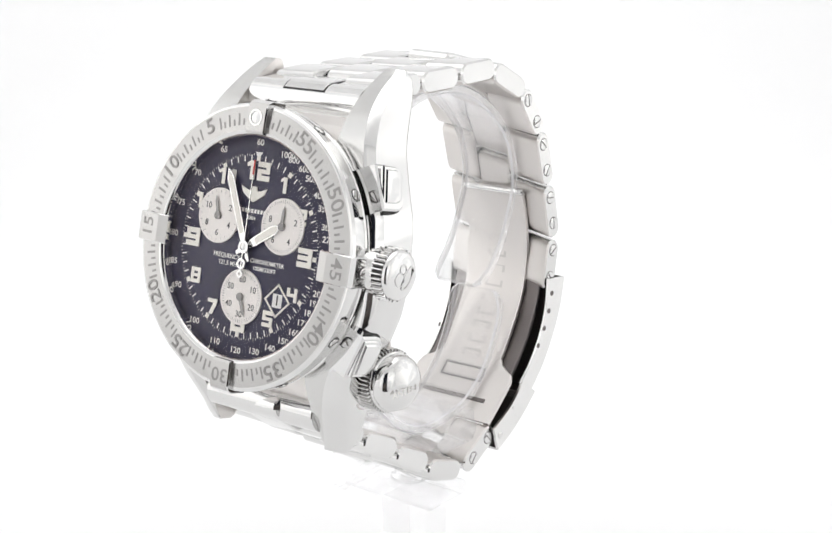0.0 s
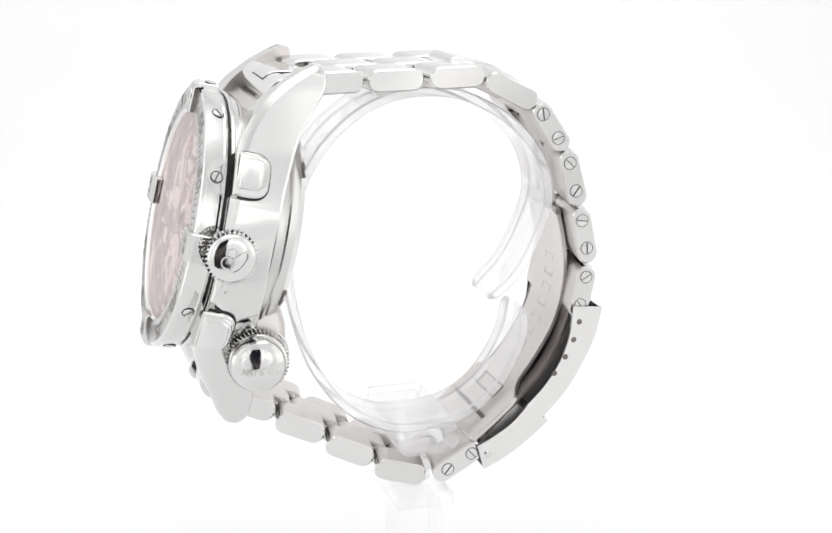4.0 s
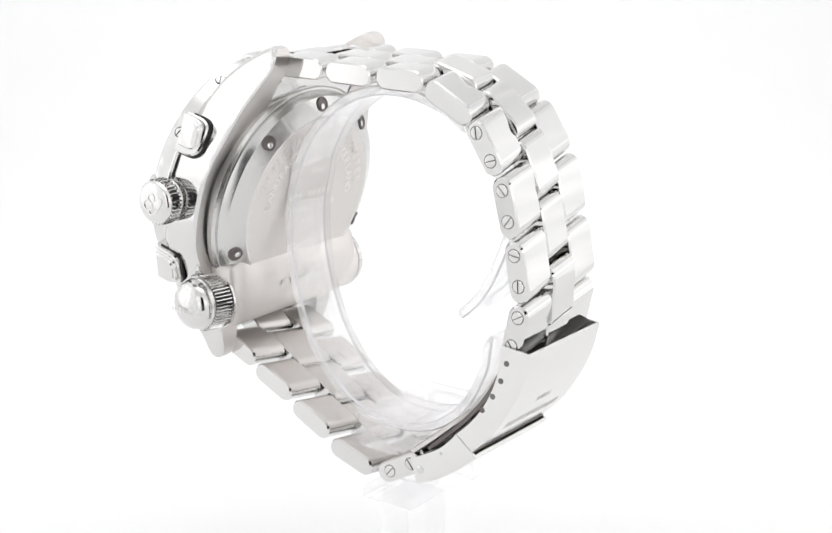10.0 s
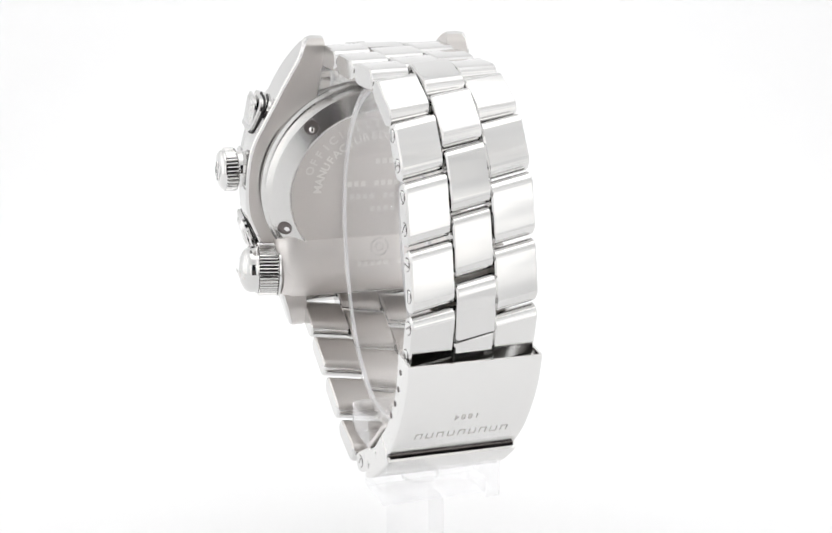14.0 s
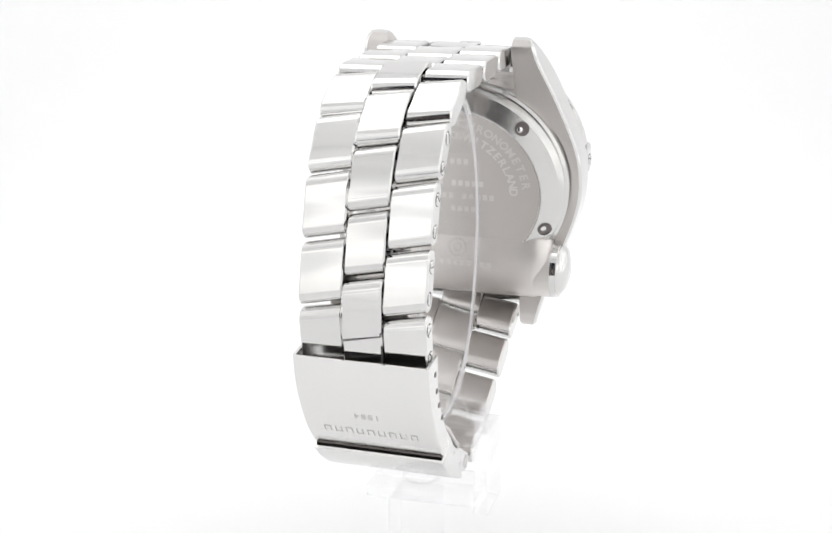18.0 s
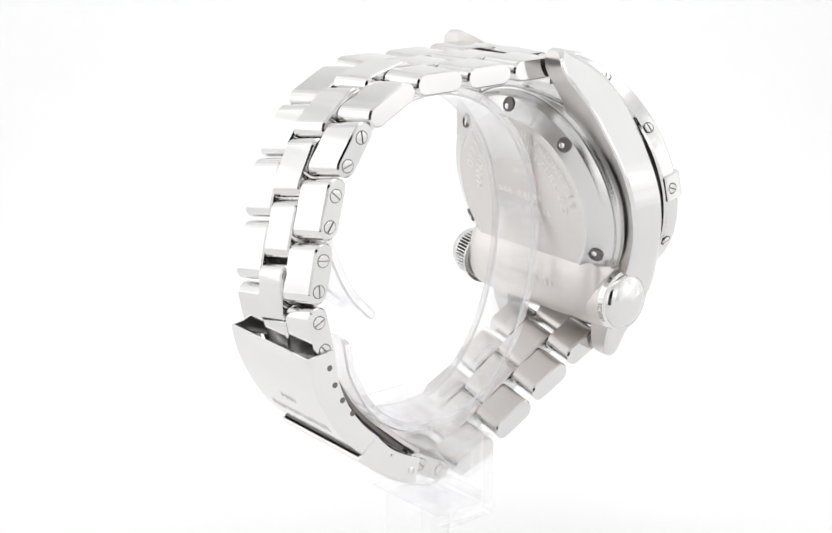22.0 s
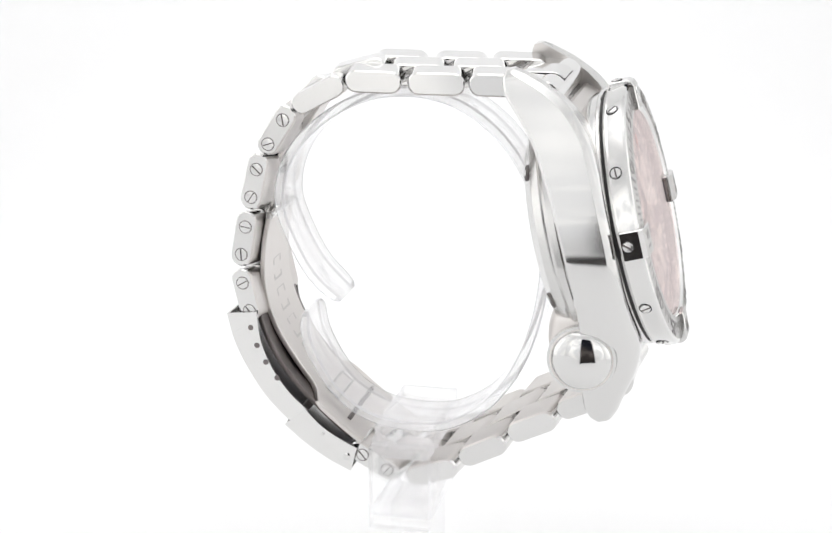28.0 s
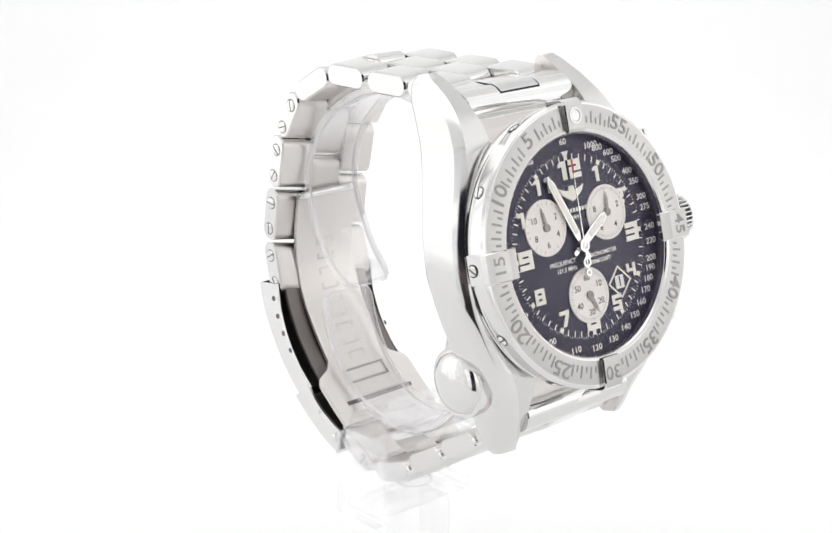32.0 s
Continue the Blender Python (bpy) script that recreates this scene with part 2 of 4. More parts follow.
def screw_mesh(bm, r, h, m, slot=0.16):
    """A round, slightly domed screw head, its slot a real groove between two halves."""
    lathe(bm, [(r, -h * 0.3), (r, h * 0.25)], m, 20)
    for sgn in (1, -1):
        a0 = math.asin(slot)
        pts = [(r * 0.96 * math.cos(a0 + (math.pi - 2 * a0) * i / 10), sgn * r * 0.96 * math.sin(a0 + (math.pi - 2 * a0) * i / 10)) for i in range(11)]
        lo = r * slot
        rings = []
        for k, z in ((1.0, 0.2), (0.98, 0.62), (0.92, 0.9), (0.6, 0.97), (0.3, 1.0)):
            rings.append([m @ Vector((x * k, sgn * max(lo, abs(y) * k), h * z)) for x, y in pts])
        loft(bm, rings)
    return bm


# ---- light tent and backdrop ----
FLOOR_Z = -66.0


def build_tent():
    def sheet(name, pts, glow, label, lamp=None, fold_shade=0.05):
        bm = bmesh.new()
        a, b, c, d = (Vector(p) for p in pts)
        n = (b - a).cross(d - a).normalized() * 4
        loft(bm, [[a, b, c, d], [a - n, b - n, c - n, d - n]])
        ob = part(name, bm, fabric(name + "_fabric", glow, lamp, fold_shade), None)
        return tagged(ob, label, "light tent", kind="structure")
    w, top, back, front = 330, 420, 420, -300
    # floor and back wall: one white sheet with a wide sweep
    prof = [(-205, FLOOR_Z)] + [(230 + 150 * math.sin(a), FLOOR_Z + 150 - 150 * math.cos(a)) for a in [math.pi / 2 * i / 14 for i in range(15)]] + [(380, top)]
    bm = bmesh.new()
    loft(bm, [[Vector((-w, y, z)) for y, z in prof] + [Vector((-w, y + 4, z - 4)) for y, z in prof[::-1]],
              [Vector((w, y, z)) for y, z in prof] + [Vector((w, y + 4, z - 4)) for y, z in prof[::-1]]])
    # the sheet's brightness and lighter middle are painted as emission
    tagged(part("backdrop", bm, fabric("backdrop_sheet", FLOOR_GLOW, BACK_GLOW_SPOT, 0.02), None), "seamless white backdrop sheet sweeping up behind", "backdrop", kind="structure")
    sheet("wall_west", [(-w, back, -70), (-w, front, -70), (-w, front, top), (-w, back, top)], SIDE_GLOW, "glowing white side of the light tent", WEST_GLOW_SPOT, 0.34)
    sheet("wall_east", [(w, front, -70), (w, back, -70), (w, back, top), (w, front, top)], SIDE_GLOW, "glowing white side of the light tent", EAST_GLOW_SPOT, 0.34)
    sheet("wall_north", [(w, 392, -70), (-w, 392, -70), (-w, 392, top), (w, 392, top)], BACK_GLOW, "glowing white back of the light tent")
    sheet("ceiling", [(-w, front, top), (w, front, top), (w, back, top), (-w, back, top)], TOP_GLOW, "bright diffusing roof of the light tent", TOP_GLOW_SPOT, 0.15)
    # unseen glowing strips added beside the lens, out to the curtains, to brighten reflections
    for name, x0, x1 in (("apron_west", -w, -74), ("apron_east", 58, w)):
        sheet(name, [(x0, front, FLOOR_Z), (x1, front, FLOOR_Z), (x1, -208, FLOOR_Z), (x0, -208, FLOOR_Z)], FLOOR_GLOW, "added glowing strip beside the lens opening, unseen")
    # front curtain with a slit for the lens
    s, sw = 62, -78
    # light spilling onto the curtains is painted into their glow
    sheet("curtain_west", [(-w, front, -70), (sw, front, -70), (sw, front, top), (-w, front, top)], FRONT_GLOW, "white front curtain beside the lens opening", WEST_PAINTED_SPILL, 0.5)
    sheet("curtain_east", [(s, front, -70), (w, front, -70), (w, front, top), (s, front, top)], FRONT_GLOW, "white front curtain beside the lens opening", EAST_PAINTED_SPILL, 0.5)
    sheet("curtain_top", [(sw, front, 230), (s, front, 230), (s, front, top), (sw, front, top)], 0.02, "white front curtain above the lens opening")


# ---- the watch ----
watch = new("wrist_watch")
tagged(watch, "polished steel chronograph watch with navy dial on a clear cuff", "watch")
CENTRE = Vector((-42.2, 0.4, 12.7))
LEAN = radians(14.0)
E3, E12, EF = Vector((0, -1, 0)), Vector((math.sin(LEAN), 0, math.cos(LEAN))), Vector((-math.cos(LEAN), 0, math.sin(LEAN)))
DIAL = Matrix((E3, E12, EF)).transposed().to_4x4()
DIAL.translation = CENTRE


def along_x(x, y, z, sgn=1):
    """A pose whose z axis points out of the case's side."""
    return DIAL @ Matrix.Translation((x, y, z)) @ Matrix.Rotation(radians(90 * sgn), 4, "Y")


def span(u, table):
    """A smooth curve through a table of (place, value)."""
    xs, ys = [a for a, _ in table], [b for _, b in table]
    i = int(np.clip(np.searchsorted(xs, u) - 1, 0, len(xs) - 2))
    slope = [(ys[min(k + 1, len(xs) - 1)] - ys[max(k - 1, 0)]) / (xs[min(k + 1, len(xs) - 1)] - xs[max(k - 1, 0)]) for k in (i, i + 1)]
    h = xs[i + 1] - xs[i]
    t = min(1.0, max(0.0, (u - xs[i]) / h))
    return (ys[i] * (1 + 2 * t) * (1 - t) ** 2 + slope[0] * h * t * (1 - t) ** 2 + ys[i + 1] * t * t * (3 - 2 * t) + slope[1] * h * t * t * (t - 1))


HALF = [(-30, 14.6), (-25, 16.0), (-20, 17.6), (-15, 19.35), (-10, 21.1), (-5, 22.45), (0, 22.9), (5, 22.5), (10, 21.1), (15, 19.35), (20, 17.6), (25, 16.0), (30, 14.8)]
FRONT = [(-29.6, -12.5), (-26.4, -10.4), (-22.4, -7.5), (-17.7, -5.4), (-11.6, -5.1), (0, -5.0), (10.7, -5.25), (14.1, -5.5), (17.1, -5.9), (19.3, -6.6), (22.4, -8.1), (25.8, -10.8), (27.4, -12.5), (28.9, -14.2), (29.6, -14.9)]
BACK = [(-29.6, -16.2), (-28.2, -16.7), (-26.5, -16.9), (-22.8, -16.3), (-10.6, -13.5), (0, -13.0), (9.0, -13.3), (12.6, -13.7), (16.6, -14.3), (19.2, -14.9), (22.5, -16.1), (26.6, -17.6), (29.4, -17.4)]


HALF_CROWN = [(-30, 14.6), (-25, 16.0), (-20, 17.7), (-15, 19.5), (-12, 20.9), (-9, 22.2), (-7, 22.85), (-4, 23.25), (0, 23.35), (4, 23.1), (6, 22.8), (8, 22.2), (10, 21.4), (13, 20.15), (16, 18.95), (20, 17.6), (25, 16.0), (30, 14.8)]


def ease(x, lo, hi):
    k = min(1.0, max(0.0, (x - lo) / (hi - lo)))
    return k * k * (3 - 2 * k)


def flank_half(u, n, table, crown):
    """Half width of the case: the flank is ruled level, and hollowed round the crown."""
    w = span(u + (n + 10.0) * math.tan(LEAN), table)
    if crown:
        hollow = min(1.0, max(0.0, (7.6 - u) / 2.0)) * ease(u, -11.0, 3.0)
        w -= 0.3 * hollow * min(1.0, max(0.0, (n + 12.9) / 7.0))
    return w


def build_case():
    us = [-29.8, -29.5] + [-29.1 + 58.2 * i / 120 for i in range(121)] + [29.5, 29.8]
    for s, table in ((1, HALF_CROWN), (-1, HALF)):
        bm = bmesh.new()
        rings = []
        for u in us:
            f, b = span(u, FRONT), span(u, BACK)
            end = max(0.0, abs(u) - 28.9)
            f, b = f - end * 0.5, b + end * 0.6
            xi = 11.4 + end * 0.3
            k = ease(u, -14, 2)
            c = min(2.6 - 1.3 * k, (f - b) * 0.45)
            wide = 3.0 - 1.8 * k
            ring = [(xi, f - 0.25)]
            for i in range(7):
                a = math.pi / 2 * i / 6
                flat, bow = i / 6, (math.sin(a), 1 - math.cos(a))
                n = f - c * (flat ** 1.2 * k + bow[1] * (1 - k))
                w = flank_half(u, n, table, s > 0) - end * 0.5
                ring.append((w - wide + wide * (flat * k + bow[0] * (1 - k)), n))
            lo, hi = b + 0.55, f - c
            for i in range(1, 8):
                n = hi + (lo - hi) * i / 7
                ring.append((flank_half(u, n, table, s > 0) - end * 0.5, n))
            w = ring[-1][0]
            ring += [(w - 0.16, b + 0.2), (w - 0.5, b), (xi, b)]
            rings.append([DIAL @ Vector((s * x, u, n)) for x, n in ring])
        loft(bm, rings)
        flank = part("lug_flank", bm, STEEL, watch, "polished case flank running out into two lugs", None, 24, SATIN)
        flank.data.materials.append(BRUSH)
        for f in flank.data.polygons:
            strip = f.index % 18
            f.material_index = 2 if strip < 1 else 1 if strip > 15 else 0
    bm = bmesh.new()
    lathe(bm, [(15, -17.0), (19.3, -15.6), (19.9, -14.9), (20.0, -13.5), (19.4, -12), (19.4, -8.4), (20.6, -7.6), (21.1, -6.6), (21.1, -5.2), (20.6, -4.9)], DIAL, 96)
    case = part("case", bm, STEEL, watch, "polished steel case middle")
    bm = bmesh.new()
    rings = []
    for i in range(30):
        u = -21.0 + 42.5 * i / 29
        w, f, b = min(span(u, HALF), span(u, HALF_CROWN)) - 0.8, span(u, FRONT) - 1.0, span(u, BACK) + 0.35
        e = max(0.0, abs(u) - 20) * 0.5
        rings.append([DIAL @ Vector((x, u, n)) for x, n in ((-w, f - e), (w, f - e), (w, b + e), (-w, b + e))])
    loft(bm, rings)
    part("case_shoulder", bm, SATIN, case, "satin back of the case between the lugs", None, 20)
    # housing of the antenna across the foot of the case
    bm = bmesh.new()
    prof = smooth_path([(-9.0, -17.9), (-12.0, -19.5), (-16.0, -20.3), (-19.6, -19.8), (-22.2, -17.6), (-23.0, -14.4), (-22.6, -10.5), (-21.0, -7.4), (-17.5, -5.9)], 4) + [(-9.0, -6.5)]
    slab(bm, prof, -11.3, 11.3, 0.3, lambda a, b, h: DIAL @ Vector((h, a, b)))
    rear = [p for p in prof if p[1] < -13.5] + [(-22.0, -12.6), (-9.0, -12.6)]
    mid = Vector((-15.5, -15.0))
    loft(bm, [[DIAL @ Vector((h, *(mid + (Vector(p) - mid) * k))) for p in rear] for h, k in ((-17.8, 0.6), (-17.2, 0.8), (-16.2, 0.92), (-14.6, 1.0), (-12, 1.015), (12, 1.015), (14.6, 1.0), (16.2, 0.92), (17.2, 0.8), (17.8, 0.6))])
    housing = part("antenna_housing", bm, HOUSING, watch, "satin steel antenna housing below the case back", None, 40)
    bm = bmesh.new()
    lathe(bm, [(4.9, -19.2), (5.5, -18.9), (5.6, -17.5), (5.6, 14.0), (5.5, 16.2), (5.1, 17.0)], along_x(0, -17.2, -14.6), 48)
    part("antenna_tube", bm, HOUSING, housing, "satin steel tube end")
    return case


def build_caseback(case):
    bm = bmesh.new()
    lathe(bm, [(20.9, -13.6), (20.9, -14.6), (20.5, -15.1), (20.2, -15.2), (20.3, -15.5), (20.0, -16.2), (19.5, -16.9), (16.9, -18.3), (16.5, -18.5), (16.1, -18.45), (0.01, -18.5)], DIAL, 96, False)
    back = part("caseback", bm, SATIN, watch, "satin steel screw-down case back with engraved lettering", None, 20, BRUSH)
    for f in back.data.polygons:
        if (f.center / MM - CENTRE - EF * -17).length > 16.2:
            f.material_index = 1
    flip = Matrix.Rotation(math.pi, 4, "Y")
    first = None
    for ang in (45, 135, -23.4, 203.4, -90, 90):
        r = 18.35
        m = DIAL @ Matrix.Translation((r * math.cos(radians(ang)), r * math.sin(radians(ang)), -17.58)) @ Matrix.Rotation(radians(ang), 4, "Z") @ Matrix.Rotation(radians(-28), 4, "Y") @ flip @ Matrix.Scale(1.28, 4)
        if ang == -90:
            continue
        if first is None:
            bm = bmesh.new()
            torus_lathe(bm, [(1.05, 0), (1.05, 0.12), (0.9, 0.16), (0.85, -0.3)], None, 20)
            lathe(bm, [(0.88, 0.05), (0.4, 0.03), (0.01, 0.03)], None, 20, False)
            # the notch's inner shade is put into its dark steel
            first = part("notch", bm, SHADOWED, back, "round wrench notch", m)
            bm = bmesh.new()
            lathe(bm, [(0.42, 0.03), (0.42, 0.14), (0.25, 0.2), (0.01, 0.2)], Matrix.Translation((0.3, -0.15, 0)), 14, False)
            glint = part("notch_insert", bm, STEEL, first, "bright insert in the notch")
        else:
            again(glint, glint.matrix_basis, again(first, m, back))
    # engraved words on rings and lines, seen from behind
    def arc(text, r, start, step):
        bm = bmesh.new()
        for i, ch in enumerate(text):
            a = start - step * i
            m = DIAL @ Matrix.Translation((0, 0, -18.507)) @ flip @ Matrix.Rotation(radians(a - 90), 4, "Z") @ Matrix.Translation((0, r, 0))
            t = letters(ch, 1.6, m, 0.012, 0.06)
            me = bpy.data.meshes.new("t")
            t.to_mesh(me)
            t.free()
            bm.from_mesh(me)
            bpy.data.meshes.remove(me)
        part("engraving", bm, ETCHED, back, "engraved word")
    arc("CHRONOMETER", 13.7, 82, 7.4)
    arc("SWITZERLAND", 11.2, 82, 8.0)
    arc("OFFICIALLY", 13.7, 160, 7.4)
    arc("MANUFACTURED", 11.2, 176, 8.0)
    for k, (y, wd, dx) in enumerate([(1.5, 13, 0), (-1.2, 15, 0.4), (-3.9, 7, 0), (6.0, 5, 0), (-14.6, 13, 0), (-16.6, 15, 0)]):
        bm = bmesh.new()
        n = int(wd / 1.3)
        for i in range(n):
            if (i * 7 + k) % 6:
                m = DIAL @ Matrix.Translation((dx - wd / 2 + i * 1.3, y, -18.52 if k < 4 else -20.32))
                block(bm, (0.85, 1.1, 0.05), m, 0.02)
        part("engraving", bm, ETCHED, back, "worn engraved line")
    return back


BEZEL_TURN = -1.5


def build_bezel():
    base = DIAL @ Matrix.Rotation(radians(BEZEL_TURN), 4, "Z")
    bm = bmesh.new()
    torus_lathe(bm, [(17.05, -2.4), (17.05, -0.95), (17.1, -0.85), (17.55, -0.47), (17.7, -0.41), (21.35, -0.62), (21.75, -0.8), (22.0, -1.2), (21.95, -2.2), (21.75, -3.6), (21.85, -3.9), (21.6, -4.3), (20.2, -4.4)], base, 120)
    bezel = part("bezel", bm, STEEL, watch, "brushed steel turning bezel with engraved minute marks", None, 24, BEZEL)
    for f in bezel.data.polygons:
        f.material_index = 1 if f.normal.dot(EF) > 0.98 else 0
    # black ring painted as the shade in the gap under the bezel, and the polished lip below it
    bm = bmesh.new()
    torus_lathe(bm, [(19.0, -4.95), (21.0, -4.95), (21.0, -4.3), (19.0, -4.3)], DIAL, 96)
    part("bezel_seam", bm, GAP_SHADE, watch)
    bm = bmesh.new()
    torus_lathe(bm, [(19.5, -5.6), (21.35, -5.6), (21.45, -5.45), (21.45, -5.05), (21.3, -4.9), (19.5, -4.9)], DIAL, 96)
    part("case_lip", bm, STEEL, watch, "polished lip of the case under the bezel")
    # four raised riders, reaching from the rim over the inner bevel
    for k in range(4):
        m = base @ Matrix.Rotation(radians(90 * k), 4, "Z")
        bm = bmesh.new()
        side = [(15.9, -0.9), (15.95, -0.15), (17.32, 0.12), (17.7, 0.3), (21.3, 0.2), (22.0, -0.1), (22.45, -0.8), (22.5, -3.7), (22.2, -3.95), (21.0, -3.9), (17.5, -1.7)]
        wide = 2.3 if k % 2 else 1.95
        side = [(max(a, 15.9 if k % 2 else 17.3), b) for a, b in side]
        side = [p for i, p in enumerate(side) if p not in side[:i]]
        slab(bm, side[::-1], -wide, wide, 0.16, lambda a, b, h: m @ Vector((h, a, b)))
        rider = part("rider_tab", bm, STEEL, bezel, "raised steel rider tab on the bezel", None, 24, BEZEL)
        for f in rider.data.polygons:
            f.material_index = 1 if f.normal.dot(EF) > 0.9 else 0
    bm = bmesh.new()
    at = base @ Matrix.Translation((0, 19.75, -0.18))
    torus_lathe(bm, [(0.98, 0.3), (0.98, 0.52), (1.3, 0.52), (1.36, 0.3)], at, 32)
    lathe(bm, [(0.97, 0.4), (0.6, 0.5), (0.01, 0.52)], at, 24, False)
    part("pip", bm, STEEL, bezel, "round zero pip")
    for txt, ang in (("15", 90), ("30", 180), ("45", 270)):
        m = base @ Matrix.Rotation(radians(ang), 4, "Z") @ Matrix.Translation((0, 19.7, 0.25))
        part("numeral", letters(txt, 2.2, m @ Matrix.Diagonal((1.12, 1, 1, 1)), 0.06, 0.03), ENGRAVE, bezel)
    for txt, ang in (("5", 30), ("10", 60), ("20", 120), ("25", 150), ("35", 210), ("40", 240), ("50", 300), ("55", 330)):
        m = base @ Matrix.Rotation(radians(ang), 4, "Z") @ Matrix.Translation((0, 19.75, -0.5)) @ Matrix.Rotation(radians(-3.2), 4, "X")
        part("numeral", letters(txt, 2.45, m @ Matrix.Diagonal((1.12, 1, 1, 1)), 0.1, 0.03), ENGRAVE, bezel)
    ticks = {}
    for i in range(120):
        q = i % 10
        if q in (0, 1, 9):
            continue
        size = 1.85 if q % 2 == 0 else 1.0
        m = base @ Matrix.Rotation(radians(3 * i + (0.35 if q == 2 else -0.35 if q == 8 else 0)), 4, "Z") @ Matrix.Translation((0, 18.55 + size / 2, -0.47 - 0.028 * size)) @ Matrix.Rotation(radians(-3.2), 4, "X")
        if size in ticks:
            again(ticks[size], m, bezel)
        else:
            bm = block(bmesh.new(), (0.36, size, 0.1), None, 0.04)
            ticks[size] = part("minute_mark", bm, ENGRAVE, bezel, "", m)
    # screws round the rim
    first = None
    for ang in [30 * i for i in range(12)]:
        r = 21.88 if ang % 90 else 22.48
        a = radians(ang + (2 if ang in (60, 240) else -2 if ang in (120, 300) else 0))
        m = base @ Matrix.Translation((r * math.cos(a), r * math.sin(a), -2.75)) @ Matrix.Rotation(a, 4, "Z") @ Matrix.Rotation(radians(94), 4, "Y") @ Matrix.Rotation(radians(ang * 1.7 + 20), 4, "Z")
        if first is None:
            first = part("bezel_screw", screw_mesh(bmesh.new(), 0.85, 0.26, Matrix()), STEEL, bezel, "slotted steel screw in the bezel's rim", m)
            # dark ring and bar paint the shade of the screw's recess and slot
            bm = bmesh.new()
            torus_lathe(bm, [(0.84, -0.1), (0.84, 0.06), (1.0, 0.06), (1.0, -0.1)], None, 24)
            ring = part("screw_recess", bm, GAP_SHADE, first)
            slot = part("screw_slot", block(bmesh.new(), (1.6, 0.22, 0.04), Matrix.Translation((0, 0, 0.09)), 0.01), SHADOWED, first)
        else:
            head = again(first, m, bezel)
            again(ring, Matrix(), head)
            again(slot, Matrix(), head)
    return bezel


FACE = DIAL @ Matrix.Translation((-0.4, 0, 0))


def fmove(x, y, z, turn=0):
    """A pose on the dial's own face."""
    return FACE @ Matrix.Translation((x, y, z)) @ Matrix.Rotation(radians(turn), 4, "Z")


STROKES = {"0": "tbaced", "1": "i", "2": "tcmdb", "3": "tcmeb", "4": "amce", "5": "tameb", "6": "tamdeb", "7": "ts", "8": "tacmdeb", "9": "tacmeb"}


def block_digit(bm, ch, wd, ht, st, m):
    """A square stencil-like digit: bars t m b (top, middle, foot), posts a c d e, i a post with a flag, s a slanted post."""
    x, y = wd / 2 - st / 2, ht / 2 - st / 2
    bars = {"t": (0, y, wd, st), "m": (0, 0, wd * 0.96, st * 0.85), "b": (0, -y, wd, st), "a": (-x, y / 2, st, ht / 2), "c": (x, y / 2, st, ht / 2),
            "d": (-x, -y / 2, st, ht / 2), "e": (x, -y / 2, st, ht / 2)}
    for k, key in enumerate(STROKES[ch]):
        lift = 0.006 * k
        if key == "i":
            slab(bm, [(-0.1, -ht / 2), (st * 1.15 - 0.1, -ht / 2), (st * 1.15 - 0.1, ht / 2), (-0.1, ht / 2), (-0.1 - st * 0.9, ht / 2 - st * 0.5), (-0.1 - st * 0.9, ht / 2 - st * 1.2), (-0.1, ht / 2 - st * 1.0)], 0, 0.14, 0.03, lambda a, b, h: m @ Vector((a, b, h)))
        elif key == "s":
            slab(bm, [(-wd * 0.3, -ht / 2), (-wd * 0.3 + st * 1.25, -ht / 2), (wd / 2, ht / 2 - st), (wd / 2 - st * 1.25, ht / 2 - st)], 0, 0.14 + lift, 0.03, lambda a, b, h: m @ Vector((a, b, h)))
        else:
            px, py, sx, sy = bars[key]
            block(bm, (sx, sy, 0.14 + lift), m @ Matrix.Translation((px, py, 0.07)), 0.05)


